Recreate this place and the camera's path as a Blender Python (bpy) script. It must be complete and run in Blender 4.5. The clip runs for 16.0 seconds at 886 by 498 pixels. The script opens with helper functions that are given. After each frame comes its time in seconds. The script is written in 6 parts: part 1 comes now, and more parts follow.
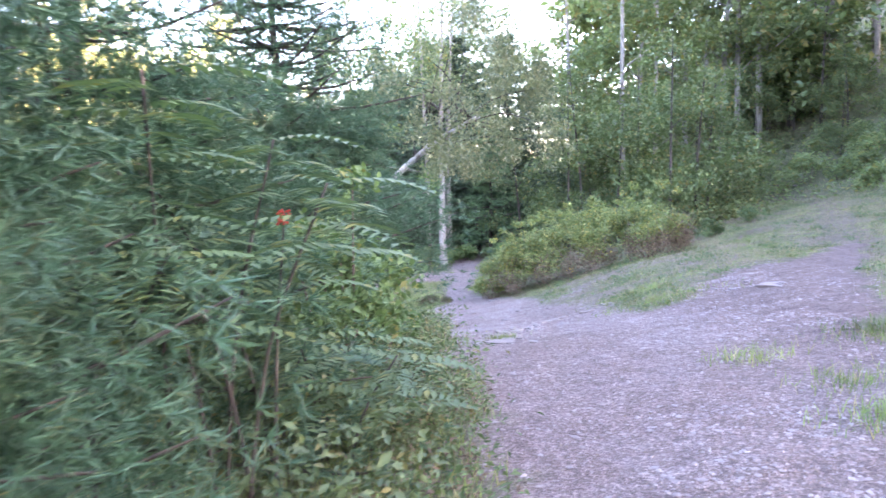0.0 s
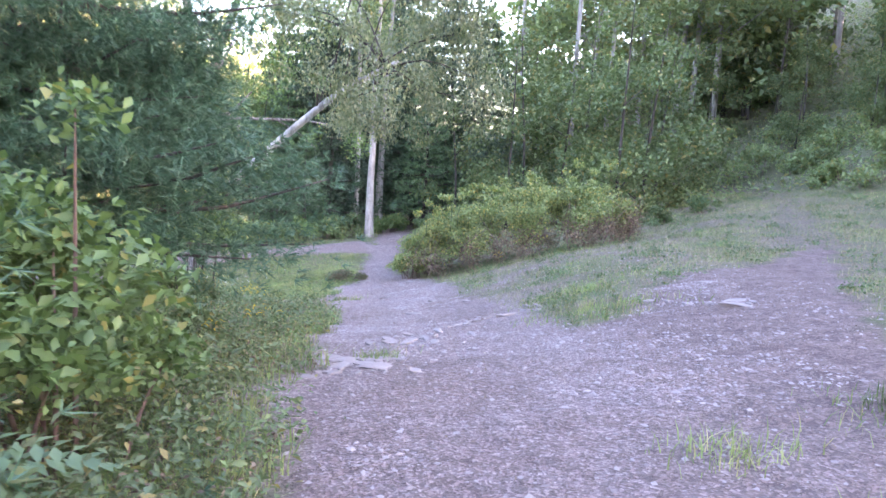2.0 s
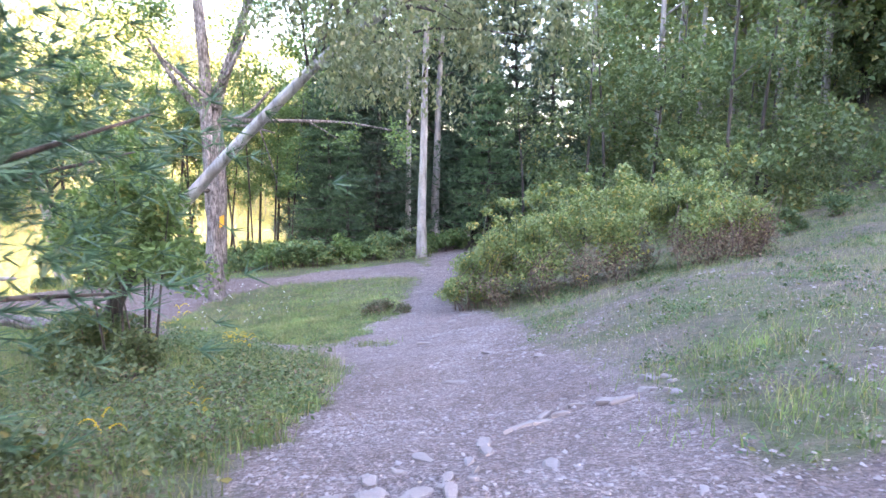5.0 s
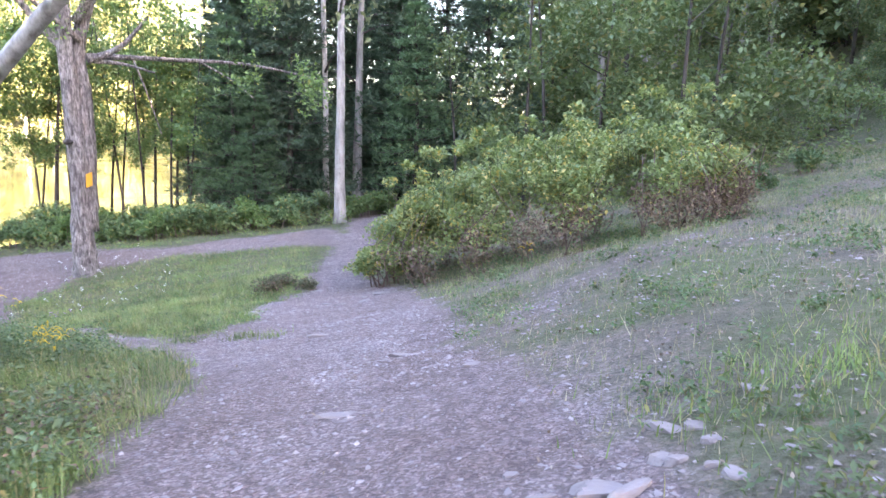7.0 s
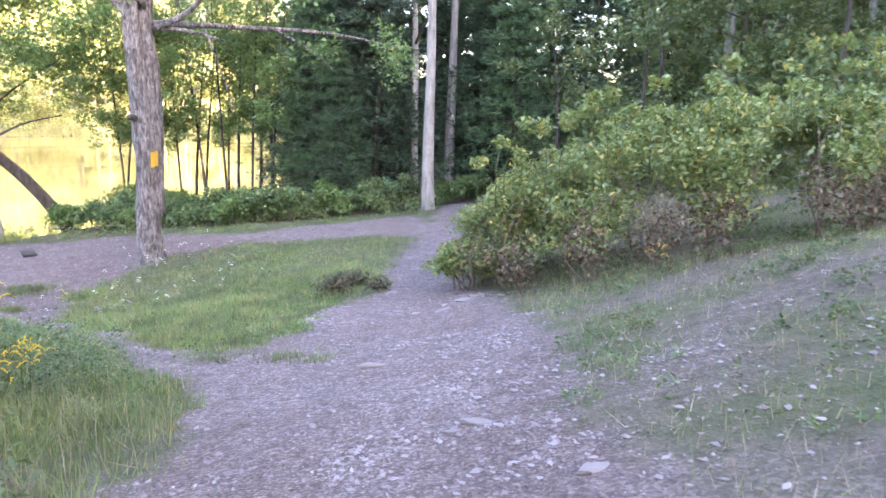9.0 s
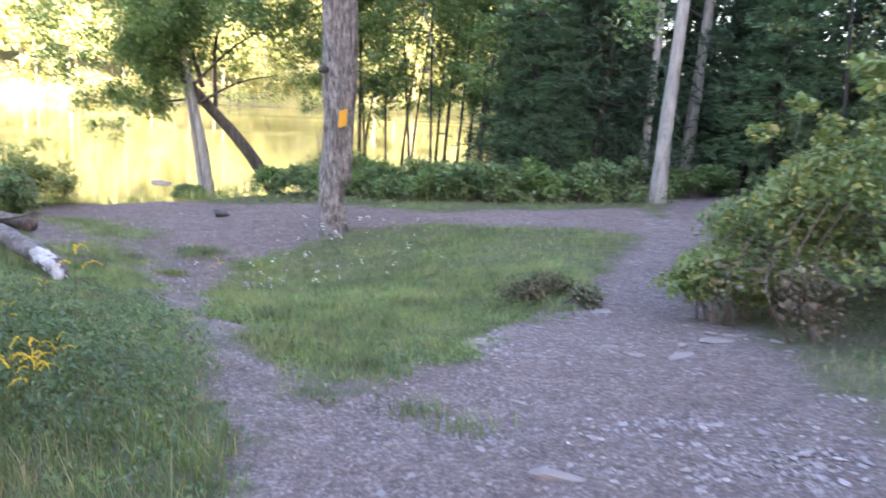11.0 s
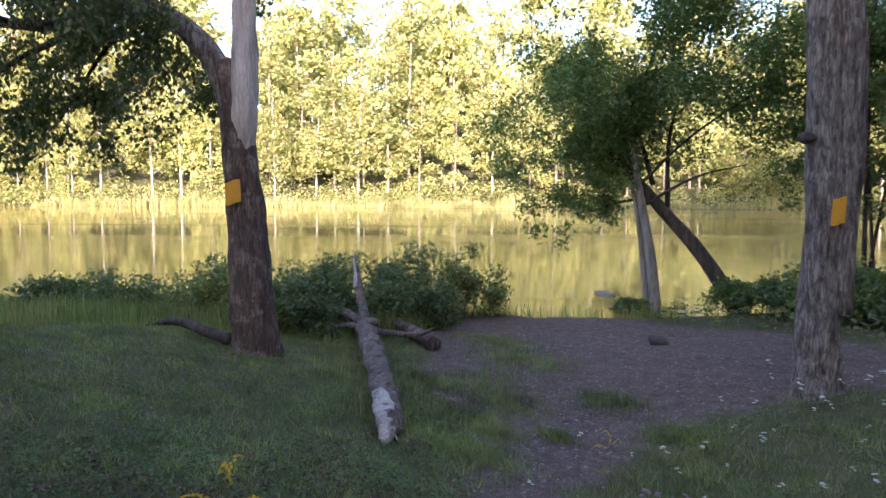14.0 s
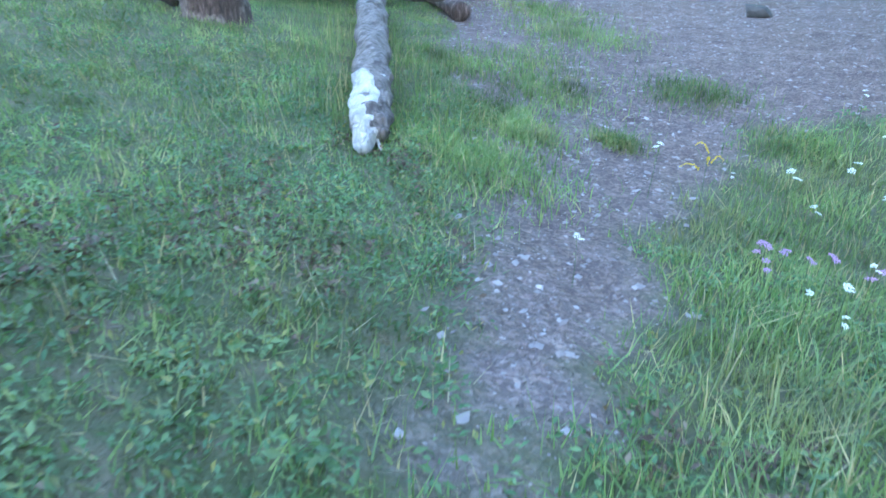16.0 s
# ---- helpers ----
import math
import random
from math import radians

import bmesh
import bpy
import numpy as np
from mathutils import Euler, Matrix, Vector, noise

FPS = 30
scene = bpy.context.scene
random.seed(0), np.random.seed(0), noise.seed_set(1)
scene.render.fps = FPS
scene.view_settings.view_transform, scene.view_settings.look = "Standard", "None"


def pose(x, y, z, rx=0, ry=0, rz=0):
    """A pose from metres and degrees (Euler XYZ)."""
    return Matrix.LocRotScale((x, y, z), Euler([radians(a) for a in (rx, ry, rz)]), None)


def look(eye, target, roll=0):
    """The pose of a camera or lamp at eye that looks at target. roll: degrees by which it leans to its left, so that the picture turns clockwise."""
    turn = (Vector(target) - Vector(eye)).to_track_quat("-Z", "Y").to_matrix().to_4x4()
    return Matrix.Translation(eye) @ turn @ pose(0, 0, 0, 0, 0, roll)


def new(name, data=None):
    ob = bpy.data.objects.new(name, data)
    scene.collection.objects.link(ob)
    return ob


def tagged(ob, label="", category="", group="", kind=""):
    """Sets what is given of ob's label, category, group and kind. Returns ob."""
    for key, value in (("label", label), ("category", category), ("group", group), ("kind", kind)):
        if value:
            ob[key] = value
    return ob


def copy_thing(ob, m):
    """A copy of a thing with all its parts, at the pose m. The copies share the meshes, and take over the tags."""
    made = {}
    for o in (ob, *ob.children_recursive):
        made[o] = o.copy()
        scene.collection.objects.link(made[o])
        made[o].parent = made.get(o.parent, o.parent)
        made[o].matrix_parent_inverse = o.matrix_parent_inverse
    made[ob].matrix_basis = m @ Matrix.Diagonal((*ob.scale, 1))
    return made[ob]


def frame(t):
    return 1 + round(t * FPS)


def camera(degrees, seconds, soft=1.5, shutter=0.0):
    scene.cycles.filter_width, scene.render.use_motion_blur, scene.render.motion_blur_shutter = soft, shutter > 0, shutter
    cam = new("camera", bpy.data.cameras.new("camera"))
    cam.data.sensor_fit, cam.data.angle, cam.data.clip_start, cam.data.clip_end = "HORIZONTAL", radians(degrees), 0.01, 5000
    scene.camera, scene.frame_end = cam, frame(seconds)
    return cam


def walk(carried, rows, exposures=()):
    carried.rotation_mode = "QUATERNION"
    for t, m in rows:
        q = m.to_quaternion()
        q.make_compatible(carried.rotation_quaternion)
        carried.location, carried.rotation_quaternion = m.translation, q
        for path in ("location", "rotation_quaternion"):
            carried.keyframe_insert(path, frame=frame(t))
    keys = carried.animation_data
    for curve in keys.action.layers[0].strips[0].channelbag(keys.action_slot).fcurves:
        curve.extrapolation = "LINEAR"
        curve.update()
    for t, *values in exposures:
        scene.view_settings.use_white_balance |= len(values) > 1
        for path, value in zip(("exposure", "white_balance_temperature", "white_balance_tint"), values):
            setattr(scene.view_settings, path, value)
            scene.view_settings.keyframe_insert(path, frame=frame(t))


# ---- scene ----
cam = camera(63.8, 16.0, 1.5, 0.25)
PATH = [
    (0, (-0.072, -0.221, 1.527), (-0.066, 1.771, 1.343), -1.5),
    (0.5, (0.161, 0.414, 1.547), (0.345, 2.396, 1.356), -1.6),
    (1, (0.368, 1.149, 1.550), (0.577, 3.132, 1.396), -1.7),
    (1.5, (0.495, 1.788, 1.513), (0.652, 3.775, 1.347), 1.5),
    (2, (0.719, 2.381, 1.464), (0.880, 4.356, 1.189), 3.1),
    (2.5, (0.839, 3.035, 1.417), (0.983, 5.000, 1.073), 4.7),
    (3, (0.979, 3.691, 1.406), (1.109, 5.658, 1.070), 6.7),
    (3.5, (1.091, 4.352, 1.418), (1.029, 6.333, 1.147), 2.2),
    (3.7, (1.110, 4.587, 1.388), (1.025, 6.573, 1.168), 4.5),
    (5.8, (1.363, 8.000, 0.731), (1.345, 9.979, 0.443), -0.8),
    (6, (1.408, 8.238, 0.683), (1.405, 10.214, 0.374), 1.4),
    (6.5, (1.482, 8.828, 0.612), (1.603, 10.803, 0.320), -0.0),
    (7, (1.576, 9.449, 0.584), (1.719, 11.417, 0.262), 1.3),
    (7.5, (1.646, 10.022, 0.543), (1.821, 11.983, 0.191), 4.4),
    (8, (1.708, 10.574, 0.540), (1.819, 12.541, 0.197), 1.3),
    (10.3, (1.478, 13.396, -0.005), (1.039, 15.295, -0.452), 7.1),
    (10.5, (1.412, 13.721, -0.042), (0.926, 15.608, -0.495), 7.1),
    (11, (1.249, 14.445, -0.082), (0.553, 16.271, -0.507), 3.7),
    (11.5, (1.027, 15.163, -0.115), (-0.077, 16.790, -0.485), -1.1),
    (12, (0.763, 15.824, -0.229), (-0.526, 17.316, -0.562), -1.0),
    (12.5, (0.438, 16.451, -0.301), (-1.031, 17.779, -0.581), -1.1),
    (13, (0.090, 16.968, -0.347), (-1.491, 18.163, -0.620), -1.1),
    (13.5, (-0.262, 17.435, -0.332), (-1.881, 18.587, -0.555), -1.1),
    (14, (-0.687, 17.872, -0.347), (-2.385, 18.915, -0.528), 0.3),
    (14.5, (-1.131, 18.203, -0.474), (-2.862, 19.145, -0.814), 0.0),
    (15, (-1.540, 18.586, -0.752), (-3.196, 19.384, -1.540), -1.7),
    (15.5, (-1.966, 18.900, -0.929), (-3.536, 19.609, -1.945), -2.8),
    (16, (-2.467, 19.237, -0.986), (-3.992, 20.042, -1.999), 0.2),
]
EXPOSURES = [(0.0, 4.4, 6450, 35), (1.0, 4.36, 6450, 35), (3.5, 4.18, 6450, 36), (6.0, 4.2, 6600, 32), (8.0, 4.22, 6700, 33), (10.5, 3.9, 6700, 30), (11.5, 3.42, 6250, 26), (12.5, 2.72, 6150, 27),
             (13.5, 2.08, 6250, 27), (14.0, 1.93, 6300, 28), (14.5, 2.18, 6400, 28), (15.0, 2.95, 6000, 21), (15.5, 3.8, 5700, 14), (16.0, 4.02, 5200, 4)]
walk(cam, [(t, look(eye, target, roll)) for t, eye, target, roll in PATH], EXPOSURES)

# ---- world and sun: low evening sun from behind the wood on the hill ----
SUN_DIR = Vector((0.83, -0.52, 0.22)).normalized()
world = bpy.data.worlds.new("world")
scene.world = world
world.use_nodes = True
wn = world.node_tree.nodes
wn.clear()
sky = wn.new("ShaderNodeTexSky")
sky.sky_type, sky.sun_disc = "NISHITA", False
sky.sun_elevation = math.asin(SUN_DIR.z)
sky.sun_rotation = math.atan2(SUN_DIR.x, SUN_DIR.y)
sky.air_density, sky.dust_density, sky.ozone_density = 1.0, 2.0, 1.0
bg = wn.new("ShaderNodeBackground")
bg.inputs["Strength"].default_value = 0.15
wout = wn.new("ShaderNodeOutputWorld")
world.node_tree.links.new(sky.outputs[0], bg.inputs[0])
world.node_tree.links.new(bg.outputs[0], wout.inputs[0])
sun = new("sun", bpy.data.lights.new("sun", "SUN"))
sun.data.energy, sun.data.angle, sun.data.color = 5.0, radians(0.6), (1.0, 0.84, 0.60)
sun.matrix_world = look((60, -40, 30), Vector((60, -40, 30)) - SUN_DIR)

rng = np.random.default_rng(7)
WATER = -3.45


# ---- materials ----
class Nodes:
    """A node material that is put together step by step."""

    def __init__(self, name):
        self.mat = bpy.data.materials.new(name)
        self.mat.use_nodes = True
        self.tree = self.mat.node_tree
        self.tree.nodes.clear()
        self.out = self.add("ShaderNodeOutputMaterial")
        self.coord = self.add("ShaderNodeTexCoord").outputs["Object"]

    def add(self, kind, **inputs):
        node = self.tree.nodes.new(kind)
        for key, value in inputs.items():
            self.put(node.inputs[key.replace("_", " ")], value)
        return node

    def put(self, socket, value):
        if isinstance(value, bpy.types.NodeSocket):
            self.tree.links.new(value, socket)
        else:
            socket.default_value = value

    def noise(self, scale, detail=4.0, rough=0.6, stretch=None, vector=None):
        vec = vector or self.coord
        if stretch:
            m = self.add("ShaderNodeMapping", Vector=vec, Scale=stretch)
            vec = m.outputs[0]
        n = self.add("ShaderNodeTexNoise", Vector=vec, Scale=scale, Detail=detail, Roughness=rough)
        return n.outputs["Fac"]

    def ramp(self, fac, stops):
        r = self.add("ShaderNodeValToRGB", Fac=fac)
        e = r.color_ramp.elements
        while len(e) < len(stops):
            e.new(0.5)
        for el, (pos, col) in zip(e, stops):
            el.position, el.color = pos, (*col, 1)
        return r.outputs[0]

    def mix(self, fac, a, b, blend="MIX"):
        m = self.tree.nodes.new("ShaderNodeMix")
        m.data_type, m.blend_type = "RGBA", blend
        self.put(m.inputs[0], fac)
        for s, v in ((m.inputs[6], a), (m.inputs[7], b)):
            self.put(s, v if isinstance(v, bpy.types.NodeSocket) else (*v, 1))
        return m.outputs[2]

    def math(self, op, a, b=0.0):
        m = self.tree.nodes.new("ShaderNodeMath")
        m.operation = op
        self.put(m.inputs[0], a)
        self.put(m.inputs[1], b)
        return m.outputs[0]

    def bump(self, height, strength=0.5, distance=0.02):
        return self.add("ShaderNodeBump", Height=height, Strength=strength, Distance=distance).outputs[0]

    def surface(self, color, rough=0.8, normal=None, **more):
        b = self.add("ShaderNodeBsdfPrincipled", Base_Color=color if isinstance(color, bpy.types.NodeSocket) else (*color, 1), Roughness=rough, **more)
        if normal is not None:
            self.put(b.inputs["Normal"], normal)
        self.put(self.out.inputs[0], b.outputs[0])
        return b

    def leafy(self, color, rough=0.55, glow=0.35, tint=(1.0, 1.0, 0.55)):
        """A thin leaf: a glossy face and light that comes through."""
        b = self.add("ShaderNodeBsdfPrincipled", Base_Color=color, Roughness=rough)
        through_color = self.mix(1.0, color, tint, "MULTIPLY")
        t = self.add("ShaderNodeBsdfTranslucent", Color=through_color)
        m = self.add("ShaderNodeMixShader", Fac=glow)
        self.tree.links.new(b.outputs[0], m.inputs[1])
        self.tree.links.new(t.outputs[0], m.inputs[2])
        self.put(self.out.inputs[0], m.outputs[0])


def leaf_material(name, dark, light, odd, odd_share=0.06, rough=0.5, glow=0.35, tint=(1.0, 1.0, 0.55), blotch=0.0):
    n = Nodes(name)
    island = n.add("ShaderNodeNewGeometry").outputs["Random Per Island"]
    each = n.add("ShaderNodeObjectInfo").outputs["Random"]
    patch = n.noise(0.9, 2.0)
    col = n.mix(island, dark, light)
    col = n.mix(n.math("MULTIPLY", patch, 0.55), col, tuple(0.5 * (a + b) for a, b in zip(dark, odd)))
    col = n.mix(n.math("LESS_THAN", n.math("FRACT", n.math("MULTIPLY", island, 17.31)), odd_share), col, odd)
    tone = n.math("ADD", n.math("MULTIPLY", each, 0.35), 0.82)
    if blotch:
        uneven = n.math("ADD", n.math("MULTIPLY", n.noise(0.55, 3.0), 0.9), n.math("MULTIPLY", n.noise(2.3, 3.0), 1.1))
        tone = n.math("MULTIPLY", tone, n.math("ADD", n.math("MULTIPLY", n.math("SUBTRACT", uneven, 1.0), 2.2 * blotch), 1.0))
        dry = n.ramp(n.noise(1.3, 4.0), [(0.52, (0, 0, 0)), (0.66, (1, 1, 1))])
        col = n.mix(n.math("MULTIPLY", n.add("ShaderNodeSeparateColor", Color=dry).outputs[0], 0.45 * blotch), col, odd)
    hsv = n.add("ShaderNodeHueSaturation", Color=col, Value=tone)
    n.leafy(hsv.outputs[0], rough, glow, tint)
    return n.mat


def bark_material(name, dark, mid, light, scale=1.0, patches=None, furrow=0.0):
    n = Nodes(name)
    ridges = n.noise(9 * scale, 6, 0.65, (1, 1, 0.22))
    fine = n.noise(60 * scale, 4, 0.6, (1, 1, 0.4))
    col = n.ramp(ridges, [(0.36, dark), (0.5, mid), (0.66, light)])
    col = n.mix(n.math("MULTIPLY", fine, 0.45), col, dark)
    if patches:
        spot = n.ramp(n.noise(2.6 * scale, 3, 0.6), [(0.52, (0, 0, 0)), (0.62, (1, 1, 1))])
        spot = n.add("ShaderNodeSeparateColor", Color=spot).outputs[0]
        col = n.mix(n.math("MULTIPLY", spot, 0.75), col, patches)
    h = n.math("ADD", ridges, n.math("MULTIPLY", fine, 0.3))
    if furrow:
        bent = n.mix(0.05, n.coord, n.add("ShaderNodeTexNoise", Vector=n.coord, Scale=7.0).outputs["Color"])
        long = n.add("ShaderNodeMapping", Vector=bent, Scale=(1, 1, 0.14))
        cell = n.add("ShaderNodeTexVoronoi", Vector=long.outputs[0], Scale=26.0)
        cell.feature = "DISTANCE_TO_EDGE"
        gap = n.ramp(cell.outputs["Distance"], [(0.0, (1, 1, 1)), (0.16, (0, 0, 0))])
        gap = n.add("ShaderNodeSeparateColor", Color=gap).outputs[0]
        col = n.mix(n.math("MULTIPLY", gap, furrow), col, dark)
        h = n.math("ADD", h, n.math("MULTIPLY", cell.outputs["Distance"], 1.6))
    n.surface(col, 0.9, n.bump(h, 0.9, 0.03))
    return n.mat


def ground_material():
    n = Nodes("trail_dirt_and_turf")
    bare = n.add("ShaderNodeAttribute")
    bare.attribute_name = "bare"
    big, mid, fine = n.noise(0.7, 4), n.noise(6, 5, 0.65), n.noise(70, 4, 0.7)
    grit = n.add("ShaderNodeTexVoronoi", Vector=n.coord, Scale=30.0)
    dirt = n.ramp(mid, [(0.28, (0.165, 0.122, 0.117)), (0.5, (0.245, 0.192, 0.186)), (0.72, (0.33, 0.27, 0.262))])
    soil = n.ramp(big, [(0.40, (0, 0, 0)), (0.62, (1, 1, 1))])
    dirt = n.mix(n.math("MULTIPLY", n.add("ShaderNodeSeparateColor", Color=soil).outputs[0], 0.6), dirt, (0.205, 0.145, 0.130))
    warp = n.mix(0.06, n.coord, n.add("ShaderNodeTexNoise", Vector=n.coord, Scale=14.0).outputs["Color"])
    small = n.add("ShaderNodeTexVoronoi", Vector=warp, Scale=62.0)
    chips = n.ramp(n.add("ShaderNodeSeparateColor", Color=grit.outputs["Color"]).outputs[0], [(0.6, (0, 0, 0)), (0.95, (1, 1, 1))])
    dirt = n.mix(n.math("MULTIPLY", n.add("ShaderNodeSeparateColor", Color=chips).outputs[0], 0.45), dirt, (0.43, 0.37, 0.36))
    flecks = n.ramp(n.add("ShaderNodeSeparateColor", Color=small.outputs["Color"]).outputs[1], [(0.30, (0.45, 0.44, 0.44)), (0.62, (1, 1, 1)), (0.92, (1.9, 1.88, 1.86))])
    dirt = n.mix(0.56, dirt, flecks, "MULTIPLY")
    dirt = n.mix(n.math("MULTIPLY", fine, 0.35), dirt, (0.12, 0.09, 0.086))
    soil_at = n.add("ShaderNodeAttribute")
    soil_at.attribute_name = "soil"
    earth = n.ramp(mid, [(0.3, (0.105, 0.071, 0.066)), (0.5, (0.155, 0.110, 0.103)), (0.7, (0.215, 0.162, 0.150))])
    earth = n.mix(0.35, earth, flecks, "MULTIPLY")
    dirt = n.mix(n.math("MULTIPLY", soil_at.outputs["Fac"], 0.85), dirt, earth)
    turf = n.ramp(mid, [(0.25, (0.075, 0.105, 0.040)), (0.5, (0.130, 0.145, 0.065)), (0.72, (0.23, 0.185, 0.13))])
    turf = n.mix(n.math("MULTIPLY", fine, 0.4), turf, (0.05, 0.045, 0.03))
    col = n.mix(bare.outputs["Fac"], turf, dirt)
    h = n.math("ADD", n.math("MULTIPLY", fine, 0.6), n.math("ADD", mid, n.math("ADD", n.math("MULTIPLY", grit.outputs["Distance"], 0.5), n.math("MULTIPLY", small.outputs["Distance"], 0.4))))
    n.surface(col, 0.92, n.bump(h, 0.9, 0.05))
    return n.mat


def stone_material(name, a, b, c):
    n = Nodes(name)
    m = n.noise(5, 5, 0.7)
    each = n.add("ShaderNodeObjectInfo").outputs["Random"]
    island = n.add("ShaderNodeNewGeometry").outputs["Random Per Island"]
    col = n.mix(m, a, b)
    col = n.mix(n.math("MULTIPLY", n.math("ADD", island, each), 0.4), col, c)
    n.surface(col, 0.85, n.bump(n.noise(35, 5), 0.5, 0.01))
    return n.mat


def water_material():
    n = Nodes("pond_water_gilded")
    ripple = n.noise(1.1, 3, 0.5, (1.0, 1.0, 1.0))
    small = n.noise(5.0, 2, 0.5)
    h = n.math("ADD", ripple, n.math("MULTIPLY", small, 0.15))
    turned = n.add("ShaderNodeMapping", Vector=n.coord)
    turned.inputs["Rotation"].default_value = (0, 0, -1.01)
    band = n.ramp(n.noise(0.05, 3, 0.55, (0.35, 3.0, 1.0), turned.outputs[0]), [(0.50, (0, 0, 0)), (0.74, (1, 1, 1))])
    band = n.add("ShaderNodeSeparateColor", Color=band).outputs[0]
    rough = n.math("ADD", n.math("MULTIPLY", band, 0.16), 0.06)
    # golden base colour paints in the glow of the mirrored bank
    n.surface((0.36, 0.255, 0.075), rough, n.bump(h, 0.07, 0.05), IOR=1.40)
    return n.mat


def plain_material(name, a, b, scale=20.0, rough=0.7, bump=0.3):
    n = Nodes(name)
    f = n.noise(scale, 5)
    n.surface(n.mix(f, a, b), rough, n.bump(f, bump, 0.01))
    return n.mat


M_GROUND = ground_material()
M_WATER = water_material()
M_BARK = bark_material("grey_brown_bark", (0.055, 0.046, 0.044), (0.235, 0.210, 0.203), (0.50, 0.465, 0.45), 1.9, (0.30, 0.275, 0.268), 0.65)
M_LOG = bark_material("weathered_log_bark", (0.09, 0.072, 0.066), (0.23, 0.195, 0.185), (0.37, 0.32, 0.305), 1.6, None, 0.6)
M_BARK_RED = bark_material("reddish_peeling_bark", (0.06, 0.043, 0.038), (0.14, 0.10, 0.088), (0.26, 0.20, 0.18), 1.7, (0.33, 0.27, 0.25), 0.75)
M_BARK_DARK = bark_material("dark_bark", (0.03, 0.025, 0.022), (0.07, 0.058, 0.05), (0.13, 0.11, 0.10))
M_BIRCH = bark_material("pale_birch_bark", (0.20, 0.19, 0.18), (0.45, 0.435, 0.42), (0.64, 0.625, 0.61), 1.1, (0.24, 0.225, 0.21))
M_BIRCH_GREY = bark_material("grey_birch_bark", (0.16, 0.145, 0.135), (0.31, 0.285, 0.27), (0.44, 0.415, 0.395), 0.8, (0.36, 0.34, 0.32))
M_GREY_STEM = bark_material("smooth_grey_bark", (0.15, 0.14, 0.13), (0.27, 0.255, 0.24), (0.40, 0.38, 0.36), 0.8)
M_BARE_WOOD = bark_material("bleached_bare_wood", (0.36, 0.33, 0.32), (0.60, 0.57, 0.56), (0.76, 0.73, 0.72), 0.8, None, 0.4)
M_LEAF = leaf_material("broad_leaves", (0.060, 0.140, 0.048), (0.160, 0.275, 0.100), (0.28, 0.28, 0.09), 0.05)
# wood leaves: haze is put into the colour as a paler grey-green
M_LEAF_HAZY = leaf_material("hazy_wood_leaves", (0.115, 0.190, 0.098), (0.255, 0.350, 0.175), (0.30, 0.27, 0.11), 0.09, 0.5, 0.45)
# darker leaf green with the shade of low growth put into the colour
M_LEAF_SHADE = leaf_material("shade_darkened_leaves", (0.060, 0.118, 0.052), (0.145, 0.220, 0.095), (0.25, 0.23, 0.09), 0.08)
M_LEAF_BIRCH = leaf_material("birch_leaves", (0.12, 0.165, 0.095), (0.235, 0.280, 0.175), (0.30, 0.30, 0.18), 0.1)
# far bank leaves: part of the evening sunlight is put into this pale gold
M_LEAF_SUN_TINT = leaf_material("sun_tinted_bank_leaves", (0.18, 0.26, 0.075), (0.56, 0.61, 0.30), (0.62, 0.52, 0.29), 0.14, 0.5, 0.45, (1.0, 1.0, 0.75))
M_BRAMBLE = leaf_material("bramble_leaves", (0.095, 0.185, 0.068), (0.300, 0.410, 0.175), (0.50, 0.42, 0.14), 0.12)
M_SUMAC = leaf_material("sumac_leaves", (0.070, 0.150, 0.075), (0.150, 0.240, 0.120), (0.22, 0.24, 0.08), 0.05)
M_NEEDLE = leaf_material("pine_needles", (0.034, 0.108, 0.066), (0.086, 0.192, 0.112), (0.12, 0.15, 0.07), 0.04, 0.5, 0.2)
M_NEEDLE_DARK = leaf_material("dark_pine_needles", (0.026, 0.065, 0.040), (0.058, 0.115, 0.065), (0.09, 0.11, 0.05), 0.04, 0.5, 0.15)
M_NEEDLE_MID = leaf_material("mid_pine_needles", (0.050, 0.128, 0.062), (0.115, 0.215, 0.100), (0.11, 0.14, 0.06), 0.04, 0.5, 0.2)
M_GRASS = leaf_material("grass_blades", (0.092, 0.190, 0.058), (0.235, 0.330, 0.115), (0.40, 0.35, 0.19), 0.10, 0.5, 0.38, blotch=0.9)
M_DRY = leaf_material("dry_grass", (0.27, 0.235, 0.165), (0.45, 0.39, 0.28), (0.14, 0.19, 0.07), 0.3, 0.6, 0.25)
M_GRASS_LONG = leaf_material("long_olive_grass", (0.085, 0.170, 0.055), (0.200, 0.285, 0.105), (0.38, 0.33, 0.19), 0.14, 0.5, 0.38, blotch=0.6)
M_REED = leaf_material("pale_reeds", (0.34, 0.34, 0.16), (0.56, 0.53, 0.30), (0.30, 0.36, 0.12), 0.2, 0.6, 0.4)
M_WEED = leaf_material("weed_leaves", (0.066, 0.155, 0.070), (0.165, 0.260, 0.120), (0.26, 0.26, 0.09), 0.07, blotch=0.6)
M_LITTER = leaf_material("fallen_leaves", (0.14, 0.095, 0.07), (0.28, 0.21, 0.16), (0.42, 0.35, 0.29), 0.12, 0.7, 0.1)
M_DEAD = leaf_material("dead_leaves", (0.085, 0.055, 0.042), (0.20, 0.14, 0.10), (0.28, 0.21, 0.14), 0.15, 0.7, 0.15)
M_BRUSH = leaf_material("withered_brush", (0.055, 0.075, 0.035), (0.125, 0.150, 0.070), (0.16, 0.11, 0.07), 0.3, 0.7, 0.15)
